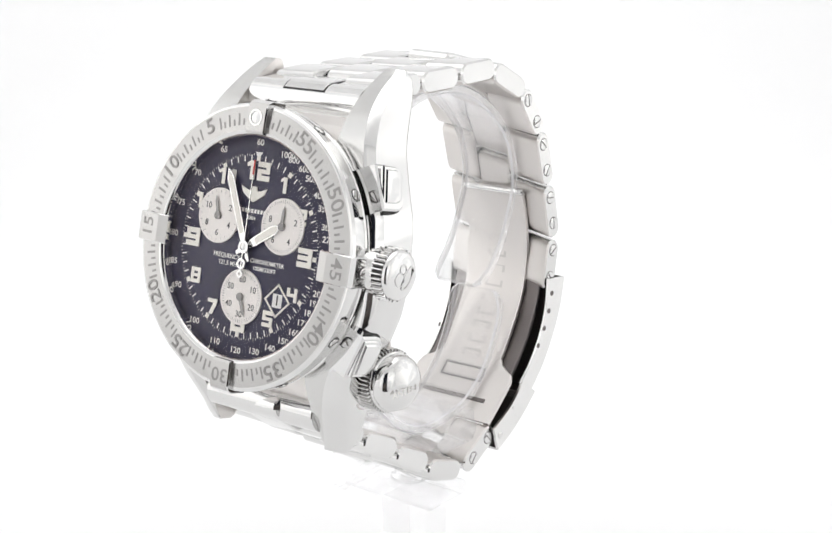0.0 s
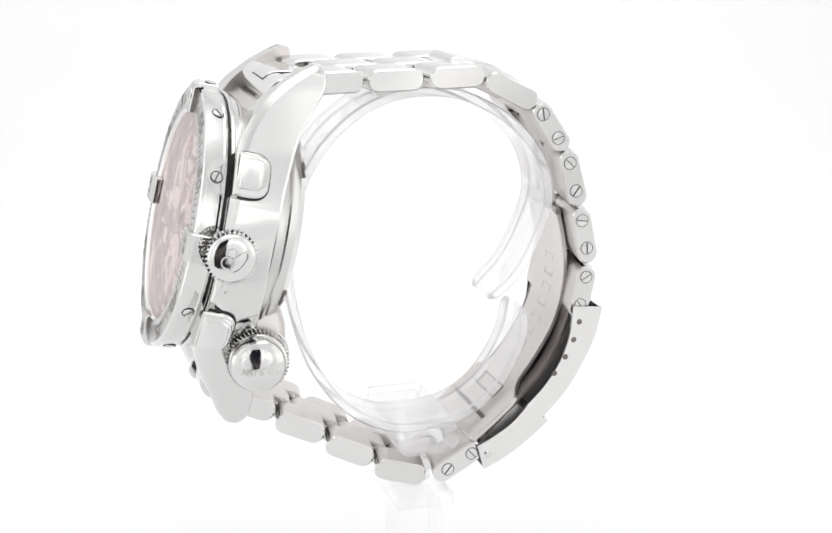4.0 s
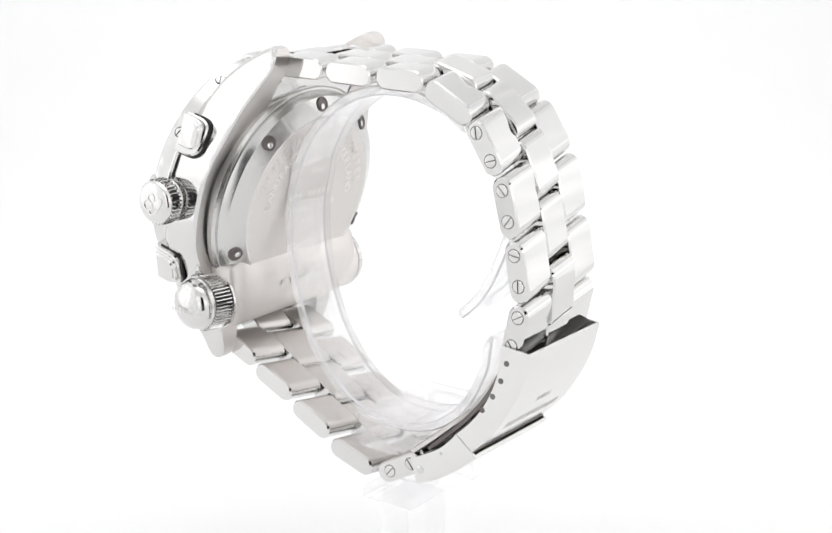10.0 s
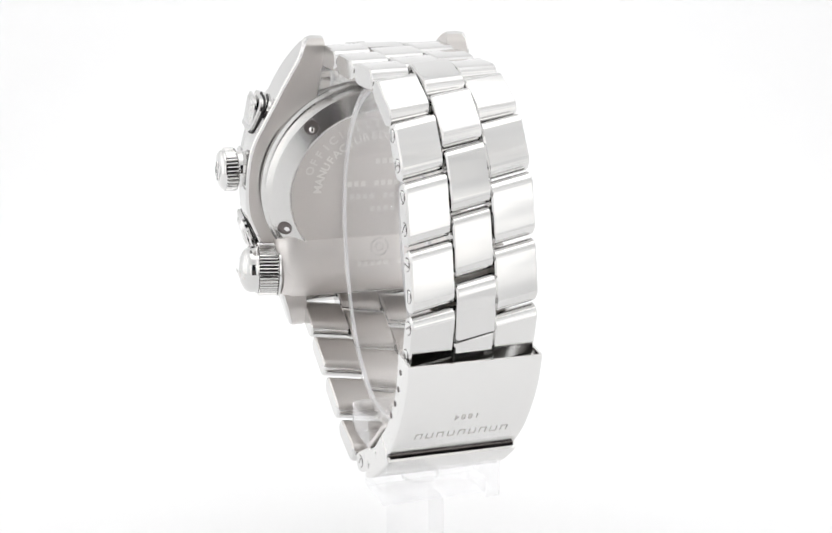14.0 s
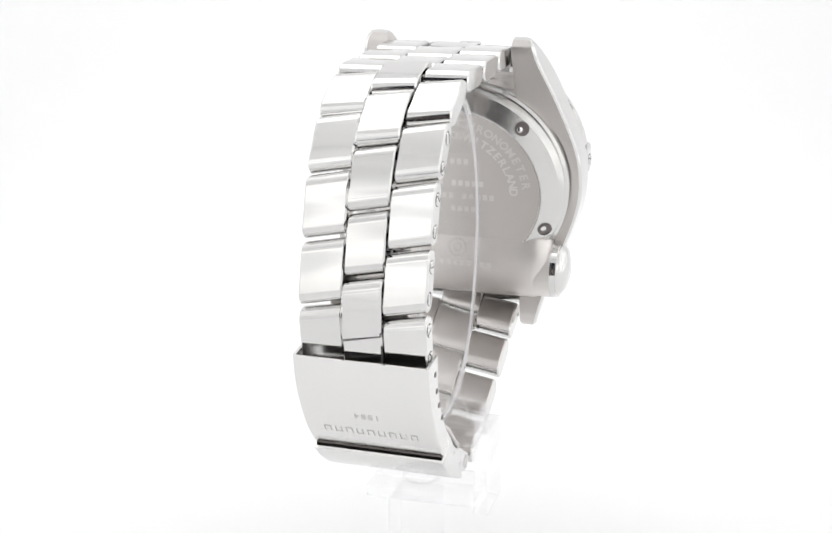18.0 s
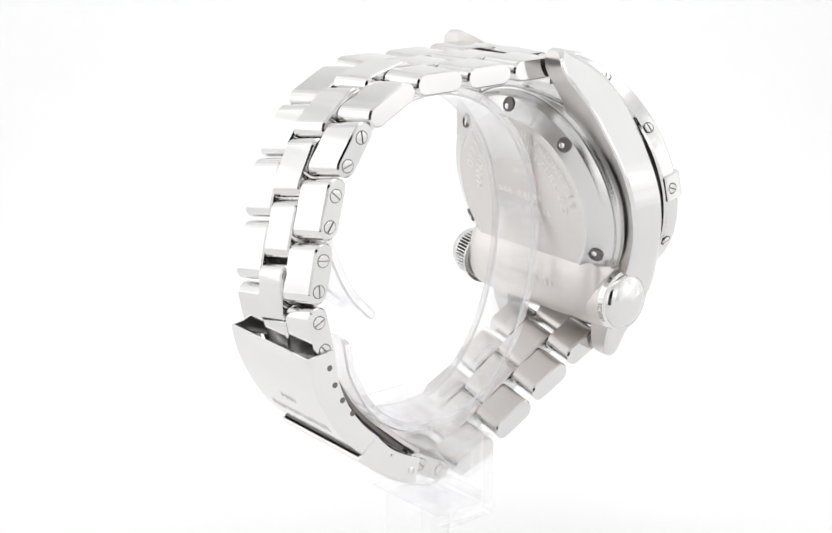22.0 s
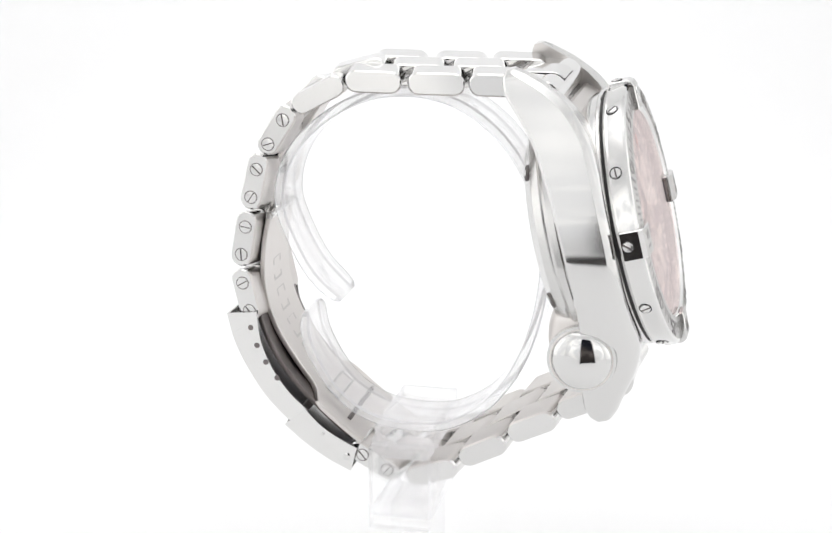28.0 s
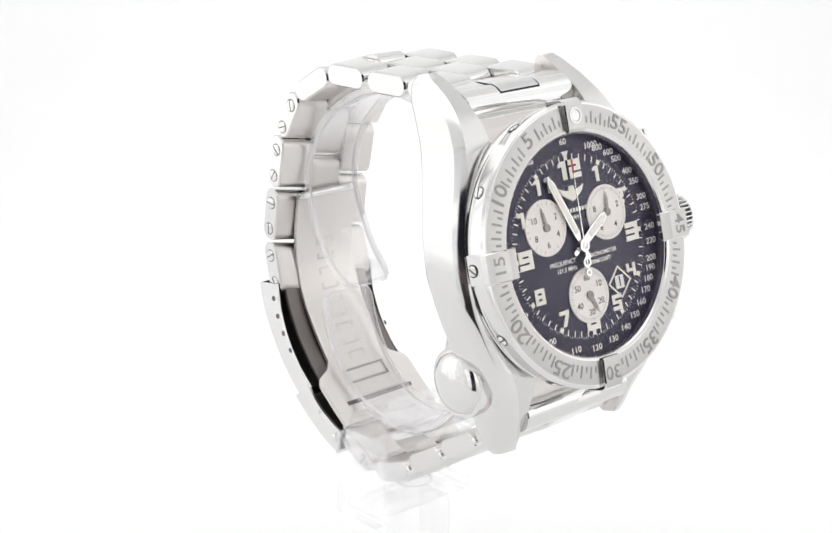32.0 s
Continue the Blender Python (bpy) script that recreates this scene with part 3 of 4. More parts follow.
def build_dial():
    zd = -2.5
    bm = bmesh.new()
    lathe(bm, [(17.5, zd - 0.6), (17.5, zd - 0.05), (17.4, zd), (0.01, zd)], FACE, 96, False)
    dial = part("dial", bm, NAVY, watch, "glossy navy dial with white scale and cream numerals")
    bm = bmesh.new()
    torus_lathe(bm, [(17.25, zd - 0.2), (17.2, zd + 0.5), (17.0, -1.35), (17.5, -1.35), (17.6, zd - 0.2)], FACE, 96)
    part("rehaut", bm, NAVY, watch, "dark inner ring under the crystal")
    # seconds track
    long_t = short_t = None
    for i in range(60):
        a = radians(90 - 6 * i)
        five = i % 5 == 0
        r0, ln = (13.2, 0.8) if five else (13.15, 0.95)
        m = FACE @ Matrix.Translation(((r0 + ln / 2) * math.cos(a), (r0 + ln / 2) * math.sin(a), zd + 0.03)) @ Matrix.Rotation(a, 4, "Z")
        if five:
            if long_t is None:
                long_t = part("hour_dot", block(bmesh.new(), (0.75, 0.72, 0.1), None, 0.05), LUME, dial, "", m)
            else:
                again(long_t, m, dial)
        elif short_t is None:
            short_t = part("second_mark", block(bmesh.new(), (ln, 0.19, 0.04), None, 0.01), WHITE_INK, dial, "", m)
        else:
            again(short_t, m, dial)
    fine = bmesh.new()
    for i in range(180):
        if i % 3 and 15 < i:
            a = radians(90 - 2 * i)
            block(fine, (0.35, 0.07, 0.03), FACE @ Matrix.Translation((14.15 * math.cos(a), 14.15 * math.sin(a), zd + 0.02)) @ Matrix.Rotation(a, 4, "Z"), 0.008)
    tagged(part("fine_track", fine, WHITE_INK, dial), kind="stuff")
    bm = bmesh.new()
    slab(bm, [(-0.75, 14.6), (0.75, 14.6), (0, 13.4)], zd + 0.01, zd + 0.07, 0.01, lambda a, b, h: FACE @ Vector((a, b, h)))
    part("twelve_marker", bm, WHITE_INK, dial)
    # tachymeter scale
    for v in (60, 65, 70, 75, 80, 85, 90, 100, 110, 120, 130, 140, 150, 160, 170, 180, 190, 200, 220, 240, 275, 300, 350, 400, 500, 600, 800, 1000):
        a = radians(90 - 360 * (60.0 / v if v > 60 else 0))
        r = 16.05 - (0.25 if v > 600 else 0)
        part("scale_number", letters(str(v), 0.98, fmove(r * math.cos(a), r * math.sin(a), zd + 0.03) @ Matrix.Diagonal((1.12, 1, 1, 1)), 0.03, 0.02, space=1.0), WHITE_INK, dial)
    # hour numerals: square block digits
    for h in range(1, 13):
        big = h % 3 == 0
        a = radians(90 - 30 * h)
        r = 11.75
        wd, ht, st = (2.9, 2.9, 0.82) if big else (2.05, 2.45, 0.62)
        if h > 9:
            wd *= 0.88
        bm = bmesh.new()
        text = str(h)
        for k, ch in enumerate(text):
            off = (k - (len(text) - 1) / 2) * (wd + 0.42)
            if text == "12":
                off += 0.3 if k == 0 else 0.0
            block_digit(bm, ch, wd, ht, st, fmove(r * math.cos(a) + off, r * math.sin(a), zd + 0.07))
        part("hour_numeral", bm, LUME, dial)
    # three silver counters
    marks = {"right": (["2", "4", "6", "8"], [72, 144, 216, 288]), "left": (["2", "4", "6", "8", "10"], [60, 120, 180, 240, 300]), "foot": (["60", "10", "20", "30", "40", "50"], [0, 60, 120, 180, 240, 300])}
    for key, (cx, cy), point in (("right", (6.7, 4.0), 4), ("left", (-6.7, 4.0), -12), ("foot", (0, -7.75), 155)):
        m = fmove(cx, cy, zd + 0.16)
        bm = bmesh.new()
        lathe(bm, [(4.3, -0.12), (4.3, 0.1), (4.2, 0.14), (4.05, 0.1), (0.01, 0.1)], m, 56, False)
        sub = part("subdial", bm, SILVER, watch, "silvered counter with fine grooves")
        for txt, ang in zip(*marks[key]):
            a = radians(90 - ang)
            part("counter_number", letters(txt, 1.0, m @ Matrix.Translation((2.7 * math.cos(a), 2.7 * math.sin(a), 0.12)), 0.02, 0.012), INK, sub)
        bm = bmesh.new()
        for i in range(60 if key != "left" else 24):
            a = 2 * math.pi * i / (60 if key != "left" else 24)
            block(bm, (0.4 if i % 5 else 0.6, 0.05, 0.02), m @ Matrix.Rotation(a, 4, "Z") @ Matrix.Translation((3.75, 0, 0.11)), 0.005)
        tagged(part("counter_track", bm, INK, sub), kind="stuff")
        bm = bmesh.new()
        mm = m @ Matrix.Rotation(radians(-point), 4, "Z")
        slab(bm, [(-0.28, -0.6), (0.28, -0.6), (0.3, 2.2), (0.0, 3.2), (-0.3, 2.2)], 0.3, 0.42, 0.04, lambda a, b, h: mm @ Vector((a, b, h)))
        lathe(bm, [(0.62, 0.06), (0.62, 0.44), (0.5, 0.52), (0.01, 0.55)], mm, 20, False)
        part("counter_pointer", bm, ENGRAVE, sub, "small grey counter pointer")
    # printing and emblem
    bm = bmesh.new()
    slab(bm, [(-2.7, 9.2), (-2.2, 8.2), (-1.1, 7.5), (-0.6, 7.2), (0, 6.9), (0.6, 7.2), (1.1, 7.5), (2.2, 8.2), (2.7, 9.2), (1.5, 8.75), (0.7, 8.6), (0.5, 9.3), (-0.5, 9.3), (-0.7, 8.6), (-1.5, 8.75)], zd + 0.02, zd + 0.3, 0.06, lambda a, b, h: FACE @ Vector((a, b, h)))
    part("winged_emblem", bm, LUME, dial, "raised winged emblem")
    bm = bmesh.new()
    for i in range(9):
        block(bm, (0.42, 0.62, 0.04), fmove(-2.55 + i * 0.64, 5.55, zd + 0.03), 0.01)
    part("printed_bar", bm, WHITE_INK, dial)
    for txt, x, y, hgt in (("1884", 0, 4.45, 0.6), ("FREQUENCY", -4.2, -1.95, 0.72), ("121.5 MHz", -3.6, -3.05, 0.72), ("CHRONOMETER", 4.3, -1.95, 0.68), ("100M/330FT", 3.9, -3.05, 0.68)):
        part("printed_word", letters(txt, hgt, fmove(x, y, zd + 0.03), 0.03, 0.012, space=1.0), WHITE_INK, dial)
    # date window
    m = fmove(7.3, -7.2, zd, 45)
    bm = bmesh.new()
    for k in range(4):
        mk = m @ Matrix.Rotation(radians(90 * k), 4, "Z") @ Matrix.Translation((0, 1.72, 0.05))
        block(bm, (3.72, 0.28, 0.2), mk, 0.04)
    date = part("date_frame", bm, LUME, dial, "diamond-shaped date frame")
    part("date_disc", block(bmesh.new(), (1.9, 2.1, 0.04), fmove(7.3, -7.2, zd + 0.03), 0.01), DATE_WHITE, dial)
    part("date_number", letters("1", 1.6, fmove(7.3, -7.2, zd + 0.07), 0.03, 0.03), INK, dial)
    # pointers
    def pointer(name, ang, z, pts, mat, label, inlay=None):
        mm = fmove(0, 0, zd, -ang)
        bm = bmesh.new()
        slab(bm, pts, z, z + 0.12, 0.04, lambda a, b, h: mm @ Vector((a, b, h)))
        lathe(bm, [(1.0, z), (1.0, z + 0.18), (0.01, z + 0.2)], mm, 28, False)
        p = part(name, bm, mat, watch, label)
        if inlay:
            bm = bmesh.new()
            slab(bm, inlay, z + 0.1, z + 0.2, 0.03, lambda a, b, h: mm @ Vector((a, b, h)))
            part("lume_inlay", bm, LUME, p)
        return p
    pointer("hour_pointer", 58, 0.45, [(-0.35, -2.2), (0.35, -2.2), (0.4, 0), (0.75, 2.0), (0.8, 6.4), (0, 7.8), (-0.8, 6.4), (-0.75, 2.0), (-0.4, 0)], STEEL, "steel hour pointer with cream inlay", [(0.5, 2.2), (0.55, 6.3), (0, 7.3), (-0.55, 6.3), (-0.5, 2.2)])
    pointer("minute_pointer", -24.5, 0.7, [(-0.35, -2.4), (0.35, -2.4), (0.4, 0), (0.68, 2.0), (0.72, 11.2), (0, 12.8), (-0.72, 11.2), (-0.68, 2.0), (-0.4, 0)], STEEL, "steel minute pointer with cream inlay", [(0.42, 2.2), (0.48, 11.0), (0, 12.3), (-0.48, 11.0), (-0.42, 2.2)])
    sweep = pointer("sweep_pointer", 1, 0.95, [(-0.16, -4.0), (0.16, -4.0), (0.14, 0), (0.09, 13.3), (-0.09, 13.3), (-0.14, 0)], STEEL, "thin steel chronograph sweep pointer with red tip")
    bm = bmesh.new()
    torus_lathe(bm, [(0.45, 0.95), (0.45, 1.12), (0.85, 1.12), (0.85, 0.95)], fmove(0, 0, zd, -1) @ Matrix.Translation((0, -2.6, 0)), 20)
    torus_lathe(bm, [(0.3, 0.95), (0.3, 1.12), (0.6, 1.12), (0.6, 0.95)], fmove(0, 0, zd, -1) @ Matrix.Translation((0, -4.2, 0)), 20)
    part("counterweight", bm, STEEL, sweep)
    part("red_tip", block(bmesh.new(), (0.26, 2.2, 0.2), fmove(0, 0, zd, -1) @ Matrix.Translation((0, 12.2, 1.02)), 0.03), RED, sweep, "red lacquered tip")
    bm = bmesh.new()
    lathe(bm, [(0.6, zd), (0.6, zd + 1.15), (0.45, zd + 1.25), (0.01, zd + 1.28)], FACE, 24, False)
    part("centre_post", bm, STEEL, watch)
    # crystal
    bm = bmesh.new()
    lathe(bm, [(16.8, -1.15), (17.2, -1.1), (17.2, -0.85), (17.0, -0.7), (12, -0.6), (6, -0.54), (0.02, -0.52)], FACE, 96, False)
    bmesh.ops.contextual_create(bm, geom=[v for v in bm.verts if abs((FACE.inverted() @ v.co).z + 1.15) < 1e-4])
    g = part("crystal", bm, CRYSTAL, watch, "flat sapphire crystal")
    g.visible_shadow = False


def build_controls():
    # crown with coarse teeth behind a plain domed front
    m = along_x(0, -0.2, -6.1) @ Matrix.Diagonal((0.94, 0.94, 1, 1))
    bm = bmesh.new()
    lathe(bm, [(3.0, 20.5), (3.0, 24.0), (3.8, 24.1), (3.8, 26.1), (4.0, 26.2), (3.95, 26.45), (3.75, 26.75), (3.4, 27.0), (2.8, 27.15), (1.6, 27.3), (0.01, 27.35)], m, 48, False)
    crown = part("crown", bm, STEEL, watch, "polished screw-down crown with coarse teeth")
    # black sleeve stands in for the shade between the teeth
    bm = bmesh.new()
    torus_lathe(bm, [(3.7, 24.15), (3.9, 24.15), (3.9, 26.1), (3.7, 26.1)], m, 48)
    part("crown_core", bm, GAP_SHADE, crown)
    tooth = None
    for i in range(34):
        mt = m @ Matrix.Rotation(2 * math.pi * i / 34, 4, "Z") @ Matrix.Translation((3.92, 0, 25.1))
        if tooth is None:
            bm = bmesh.new()
            slab(bm, [(-0.2, -0.3), (0.42, -0.1), (0.42, 0.1), (-0.2, 0.3)], -1.1, 1.1, 0.12, lambda a, b, h: Vector((a, b, h)))
            tooth = part("tooth", bm, STEEL, crown, "", mt)
        else:
            again(tooth, mt, crown)
    # raised emblem: two lobes and a slanted loop
    bm = bmesh.new()
    for cx, cy, r, sx, turn in ((1.0, -0.3, 0.75, 1.0, 0), (-0.6, -0.8, 1.05, 1.0, 0), (-0.3, 1.0, 2.1, 0.4, 60)):
        torus_lathe(bm, [(r - 0.15, -0.35), (r - 0.12, 0.2), (r + 0.12, 0.2), (r + 0.15, -0.35)], m @ Matrix.Translation((cy, cx, 27.2)) @ Matrix.Rotation(radians(turn), 4, "Z") @ Matrix.Diagonal((1, sx, 1, 1)), 28)
    part("crown_emblem", bm, STEEL, crown, "raised emblem")
    bm = bmesh.new()
    lathe(bm, [(3.6, 17.0), (3.6, 23.6), (3.4, 23.9), (2.9, 24.0)], m, 40)
    part("crown_tube", bm, STEEL, watch, "steel collar behind the crown")
    # two pushers
    for cy, cz, tilt, reach in ((10.6, -7.7, 21, 17.9), (-11.7, -7.0, -22, 17.9)):
        m = DIAL @ Matrix.Translation((0, cy, cz))
        sgn = 1 if cy > 0 else -1
        mm = m @ Matrix.Translation((reach, 0, 0)) @ Matrix.Rotation(radians(tilt), 4, "Z")
        out = [(3.5, 2.8), (-3.5, 2.8)] + [(-3.5 * math.cos(a) ** 0.55 if a < math.pi / 2 else 3.5 * (-math.cos(a)) ** 0.55, 0.3 - 3.05 * math.sin(a) ** 0.8) for a in [math.pi * (i + 0.5) / 16 for i in range(16)]]
        bm = bmesh.new()
        slab(bm, out, -3, 4.1, 0.28, lambda a, b, h: mm @ Vector((h, a, b)))
        push = part("pusher", bm, STEEL, watch, "polished rounded pusher button")
        bm = bmesh.new()
        rings = []
        for k, h in ((0.86, 3.9), (0.86, 4.3), (0.80, 4.55), (0.70, 4.6), (0.64, 4.85), (0.5, 4.93), (0.25, 4.96)):
            rings.append([mm @ Vector((h + (0.24 if cy > 0 else -0.1) * a * k, a * k, b * k + 0.12 * (1 - k))) for a, b in out])
        loft(bm, rings)
        part("pusher_face", bm, STEEL, push, "stepped polished pusher face")
        # black plate in place of the shade in the gap round the button
        bm = bmesh.new()
        slab(bm, [(a * 1.07, min(b * 1.09, 1.9)) for a, b in out], 3.0, 3.3, 0.05, lambda a, b, h: mm @ Vector((h, a, b)))
        part("pusher_gap", bm, GAP_SHADE, push, "black plate painted as the shaded gap round the pusher")
    # antenna cap on the tube's end
    m = along_x(0, -17.2, -14.6) @ Matrix.Translation((0, 0, 22.5)) @ Matrix.Rotation(radians(-8), 4, "Y") @ Matrix.Translation((0, 0, -22.5))
    bm = bmesh.new()
    lathe(bm, [(3.8, 15.8), (3.8, 16.8), (5.25, 16.9), (5.25, 17.3), (4.5, 17.4), (4.5, 20.9), (4.62, 21.0), (4.62, 21.3), (4.4, 21.5), (4.42, 22.3), (4.2, 22.9), (3.75, 23.5), (2.5, 24.2), (0.01, 24.5)], m, 64, False)
    cap = part("antenna_cap", bm, STEEL, watch, "domed polished antenna cap with knurled collar")
    # black sleeve added to give the grooves between ridges their shade
    bm = bmesh.new()
    torus_lathe(bm, [(4.4, 17.5), (4.58, 17.5), (4.58, 20.9), (4.4, 20.9)], m, 64)
    part("knurl_core", bm, GAP_SHADE, cap)
    ridge = None
    for i in range(48):
        mt = m @ Matrix.Rotation(2 * math.pi * i / 48, 4, "Z") @ Matrix.Translation((4.6, 0, 19.15))
        if ridge is None:
            bm = bmesh.new()
            slab(bm, [(-0.15, -0.25), (0.42, -0.09), (0.42, 0.09), (-0.15, 0.25)], -1.75, 1.75, 0.08, lambda a, b, h: Vector((a, b, h)))
            ridge = part("knurl_ridge", bm, STEEL, cap, "", mt)
        else:
            again(ridge, mt, cap)
    word = bmesh.new()
    spot = DIAL @ Vector((0, -17.2, -14.6))
    for i, ch in enumerate("ANTENNA"):
        dx, dz = -3.0 + i * 1.0, -0.7
        rr = math.hypot(dx, dz)
        h = float(np.interp(rr, [0, 2.6, 4.2], [24.64, 24.42, 23.8]))
        lean = Matrix.Rotation(math.asin(dx / 8.5), 4, "Y")
        fm = Matrix(((1, 0, 0, spot.x + dx), (0, 0, -1, spot.y - h), (0, 1, 0, spot.z + dz), (0, 0, 0, 1))) @ lean
        t = letters(ch, 1.05, fm, 0.04, 0.0)
        me = bpy.data.meshes.new("t")
        t.to_mesh(me)
        t.free()
        word.from_mesh(me)
        bpy.data.meshes.remove(me)
    part("engraving", word, ETCHED, cap, "engraved word on the cap")
    # plug at the far end of the tube
    bm = bmesh.new()
    m = along_x(0, -17.2, -14.6, -1)
    torus_lathe(bm, [(5.05, 18.4), (5.15, 19.1), (5.55, 19.1), (5.65, 18.0)], m, 56)
    lathe(bm, [(5.0, 18.2), (5.0, 18.9), (4.75, 19.6), (3.9, 20.3), (2.1, 20.85), (0.01, 21.0)], m, 56, False)
    part("antenna_plug", bm, STEEL, watch, "mirror-polished domed plug on the antenna tube")


# ---- bracelet ----
TOP_ROW = [((-21.2, 34.4), (-11.6, 34.4)), ((-11.2, 34.3), (-1.5, 34.2)), ((-0.6, 34.2), (8.9, 34.2)), ((9.3, 33.9), (18.0, 29.2)),
           ((18.2, 29.2), (23.5, 21.1)), ((23.9, 20.9), (26.2, 11.4)), ((26.4, 10.9), (28.3, 1.0)), ((28.3, 0.6), (26.3, -8.8))]
LOW_ROW = [((9.2, -30.4), (0.3, -35.3)), ((-1.2, -35.0), (-10.2, -32.1)), ((-10.6, -30.6), (-18.7, -26.5)), ((-19.1, -25.2), (-27.2, -21.3)), ((-27.4, -20.2), (-35.2, -16.6))]
THICK = 3.7


def link_pose(p, q, y=0.0):
    """Link frame: x along the bracelet, y across, z outwards."""
    p, q = Vector((p[0], 0, p[1])), Vector((q[0], 0, q[1]))
    t = (q - p).normalized()
    n = Vector((-t.z, 0, t.x))
    m = Matrix((t, Vector((0, 1, 0)), n)).transposed().to_4x4()
    if m.determinant() < 0:
        m = Matrix((t, Vector((0, -1, 0)), n)).transposed().to_4x4()
    m.translation = (p + q) / 2 + Vector((0, y, 0))
    return m


SLANT = 0.2


def link_mesh(length, width, bev=0.27, side=0):
    """A link with slanted end faces; side: the column of the bracelet."""
    bm = bmesh.new()
    slab(bm, stadium(length, THICK), -width / 2, width / 2, bev, lambda a, b, h: Vector((a - SLANT * (h - side * width / 4), h, b)))
    return bm


def satin_inside(ob):
    for f in ob.data.polygons:
        f.material_index = 1 if f.normal.z < -0.55 else 0


def build_bracelet():
    meshes = {}

    def link(name, p, q, y, width, label):
        length = round((Vector(p) - Vector(q)).length * 2) / 2
        m = link_pose(p, q, y)
        side = (y > 0.1) - (y < -0.1)
        key = (name, length, round(width, 1), side)
        if key in meshes:
            return again(meshes[key], m, watch)
        ob = part(name, link_mesh(length, width, 0.27, side), STEEL, watch, label, m, 28, SATIN)
        satin_inside(ob)
        meshes[key] = ob
        return ob
    screw = recess = None
    for row, halves, screwed in ((TOP_ROW, [11.2, 11.1, 11.0, 10.8, 10.7, 10.6, 10.5, 10.5], (4, 5, 6, 7)), (LOW_ROW, [10.5, 10.7, 10.9, 11.1, 11.2], (0,))):
        for i, (p, q) in enumerate(row):
            hw = halves[i]
            wo = 7.15
            for s in (-1, 1):
                ob = link("outer_link", p, q, s * (hw - wo / 2), wo, "polished outer bracelet link with rounded ends")
                if i in screwed:
                    inv = link_pose(p, q, s * (hw - wo / 2)).inverted()
                    for k in (-1, 1):
                        mid = (Vector(p) + Vector(q)) / 2 + (Vector(q) - Vector(p)).normalized() * 2.5 * k
                        world_m = Matrix.Translation((mid.x, s * (hw - 0.1), mid.y)) @ Matrix.Rotation(radians(-90 * s), 4, "X") @ Matrix.Rotation(radians(37 * i + 50 * k), 4, "Z")
                        if screw is None:
                            screw = part("link_screw", screw_mesh(bmesh.new(), 1.08, 0.3, Matrix(), 0.12), STEEL, ob, "slotted screw head", inv @ world_m)
                        else:
                            again(screw, inv @ world_m, ob)
                        # shade round the head and in its slot, drawn as dark steel pieces
                        if recess is None:
                            bm = bmesh.new()
                            torus_lathe(bm, [(1.06, -0.2), (1.06, 0.12), (1.16, 0.12), (1.16, -0.2)], None, 24)
                            recess = part("screw_recess", bm, SHADOWED, ob, "", inv @ world_m)
                            slot = part("screw_slot", block(bmesh.new(), (2.0, 0.17, 0.04), Matrix.Translation((0, 0, 0.1)), 0.01), SHADOWED, ob, "", inv @ world_m)
                        else:
                            again(recess, inv @ world_m, ob)
                            again(slot, inv @ world_m, ob)
        # centre links bridge the joints
        for i in range(len(row) - 1):
            a = (Vector(row[i][0]) + Vector(row[i][1])) / 2
            b = (Vector(row[i + 1][0]) + Vector(row[i + 1][1])) / 2
            t = (b - a).normalized()
            mid = (Vector(row[i][1]) + Vector(row[i + 1][0])) / 2
            link("centre_link", mid - t * 5.0, mid + t * 5.0, 0.0, 2 * (min(halves[i], halves[i + 1]) - 7.2), "polished centre bracelet link")
            # pin through the joint
        for i in range(len(row)):
            for e in (0.24, 0.76):
                c = Vector(row[i][0]).lerp(Vector(row[i][1]), e)
                bm = bmesh.new()
                lathe(bm, [(0.75, -halves[i] + 1), (0.75, halves[i] - 1)], Matrix.Translation((c.x, 0, c.y)) @ Matrix.Rotation(radians(90), 4, "X"), 12)
                part("pin", bm, SATIN, watch)
    # last centre stubs at the clasp
    link("centre_link", (27.9, -2.2), (26.6, -9.2), 0, 6.6, "polished centre bracelet link")
    link("centre_link", (10.2, -29.4), (5.2, -32.6), 0, 6.6, "polished centre bracelet link")
    # end links between the lugs: a round barrel that runs out into a plate under the bezel
    for sg, cu, cn, plate in ((1, 23.7, -12.7, [(21.75, -10.75), (21.55, -10.0), (19.2, -8.75), (16.5, -8.5), (16.5, -14.0), (21.5, -15.2)]),
                              (-1, 24.2, -11.5, [(22.2, -9.6), (22.0, -8.9), (19.5, -7.1), (16.5, -6.5), (16.5, -12.0), (22.0, -13.6)])):
        prof = [(cu + 2.9 * math.cos(a), cn + 2.9 * math.sin(a)) for a in [radians(-120 + 15 * i) for i in range(17)]] + plate
        bm = bmesh.new()
        slab(bm, prof, -11.35, 11.35, 0.15, lambda a, b, h: DIAL @ Vector((h, sg * a, b)))
        if sg > 0:
            slab(bm, [(-24.4, 35.2), (-23.2, 35.4), (-20.2, 35.5), (-20.2, 31.5), (-24.4, 30.6)], -11.3, 11.3, 0.12, lambda a, b, h: Vector((a, h, b)))
        part("end_link", bm, STEEL, watch, "solid end link with a round barrel between the lugs", None, 24)
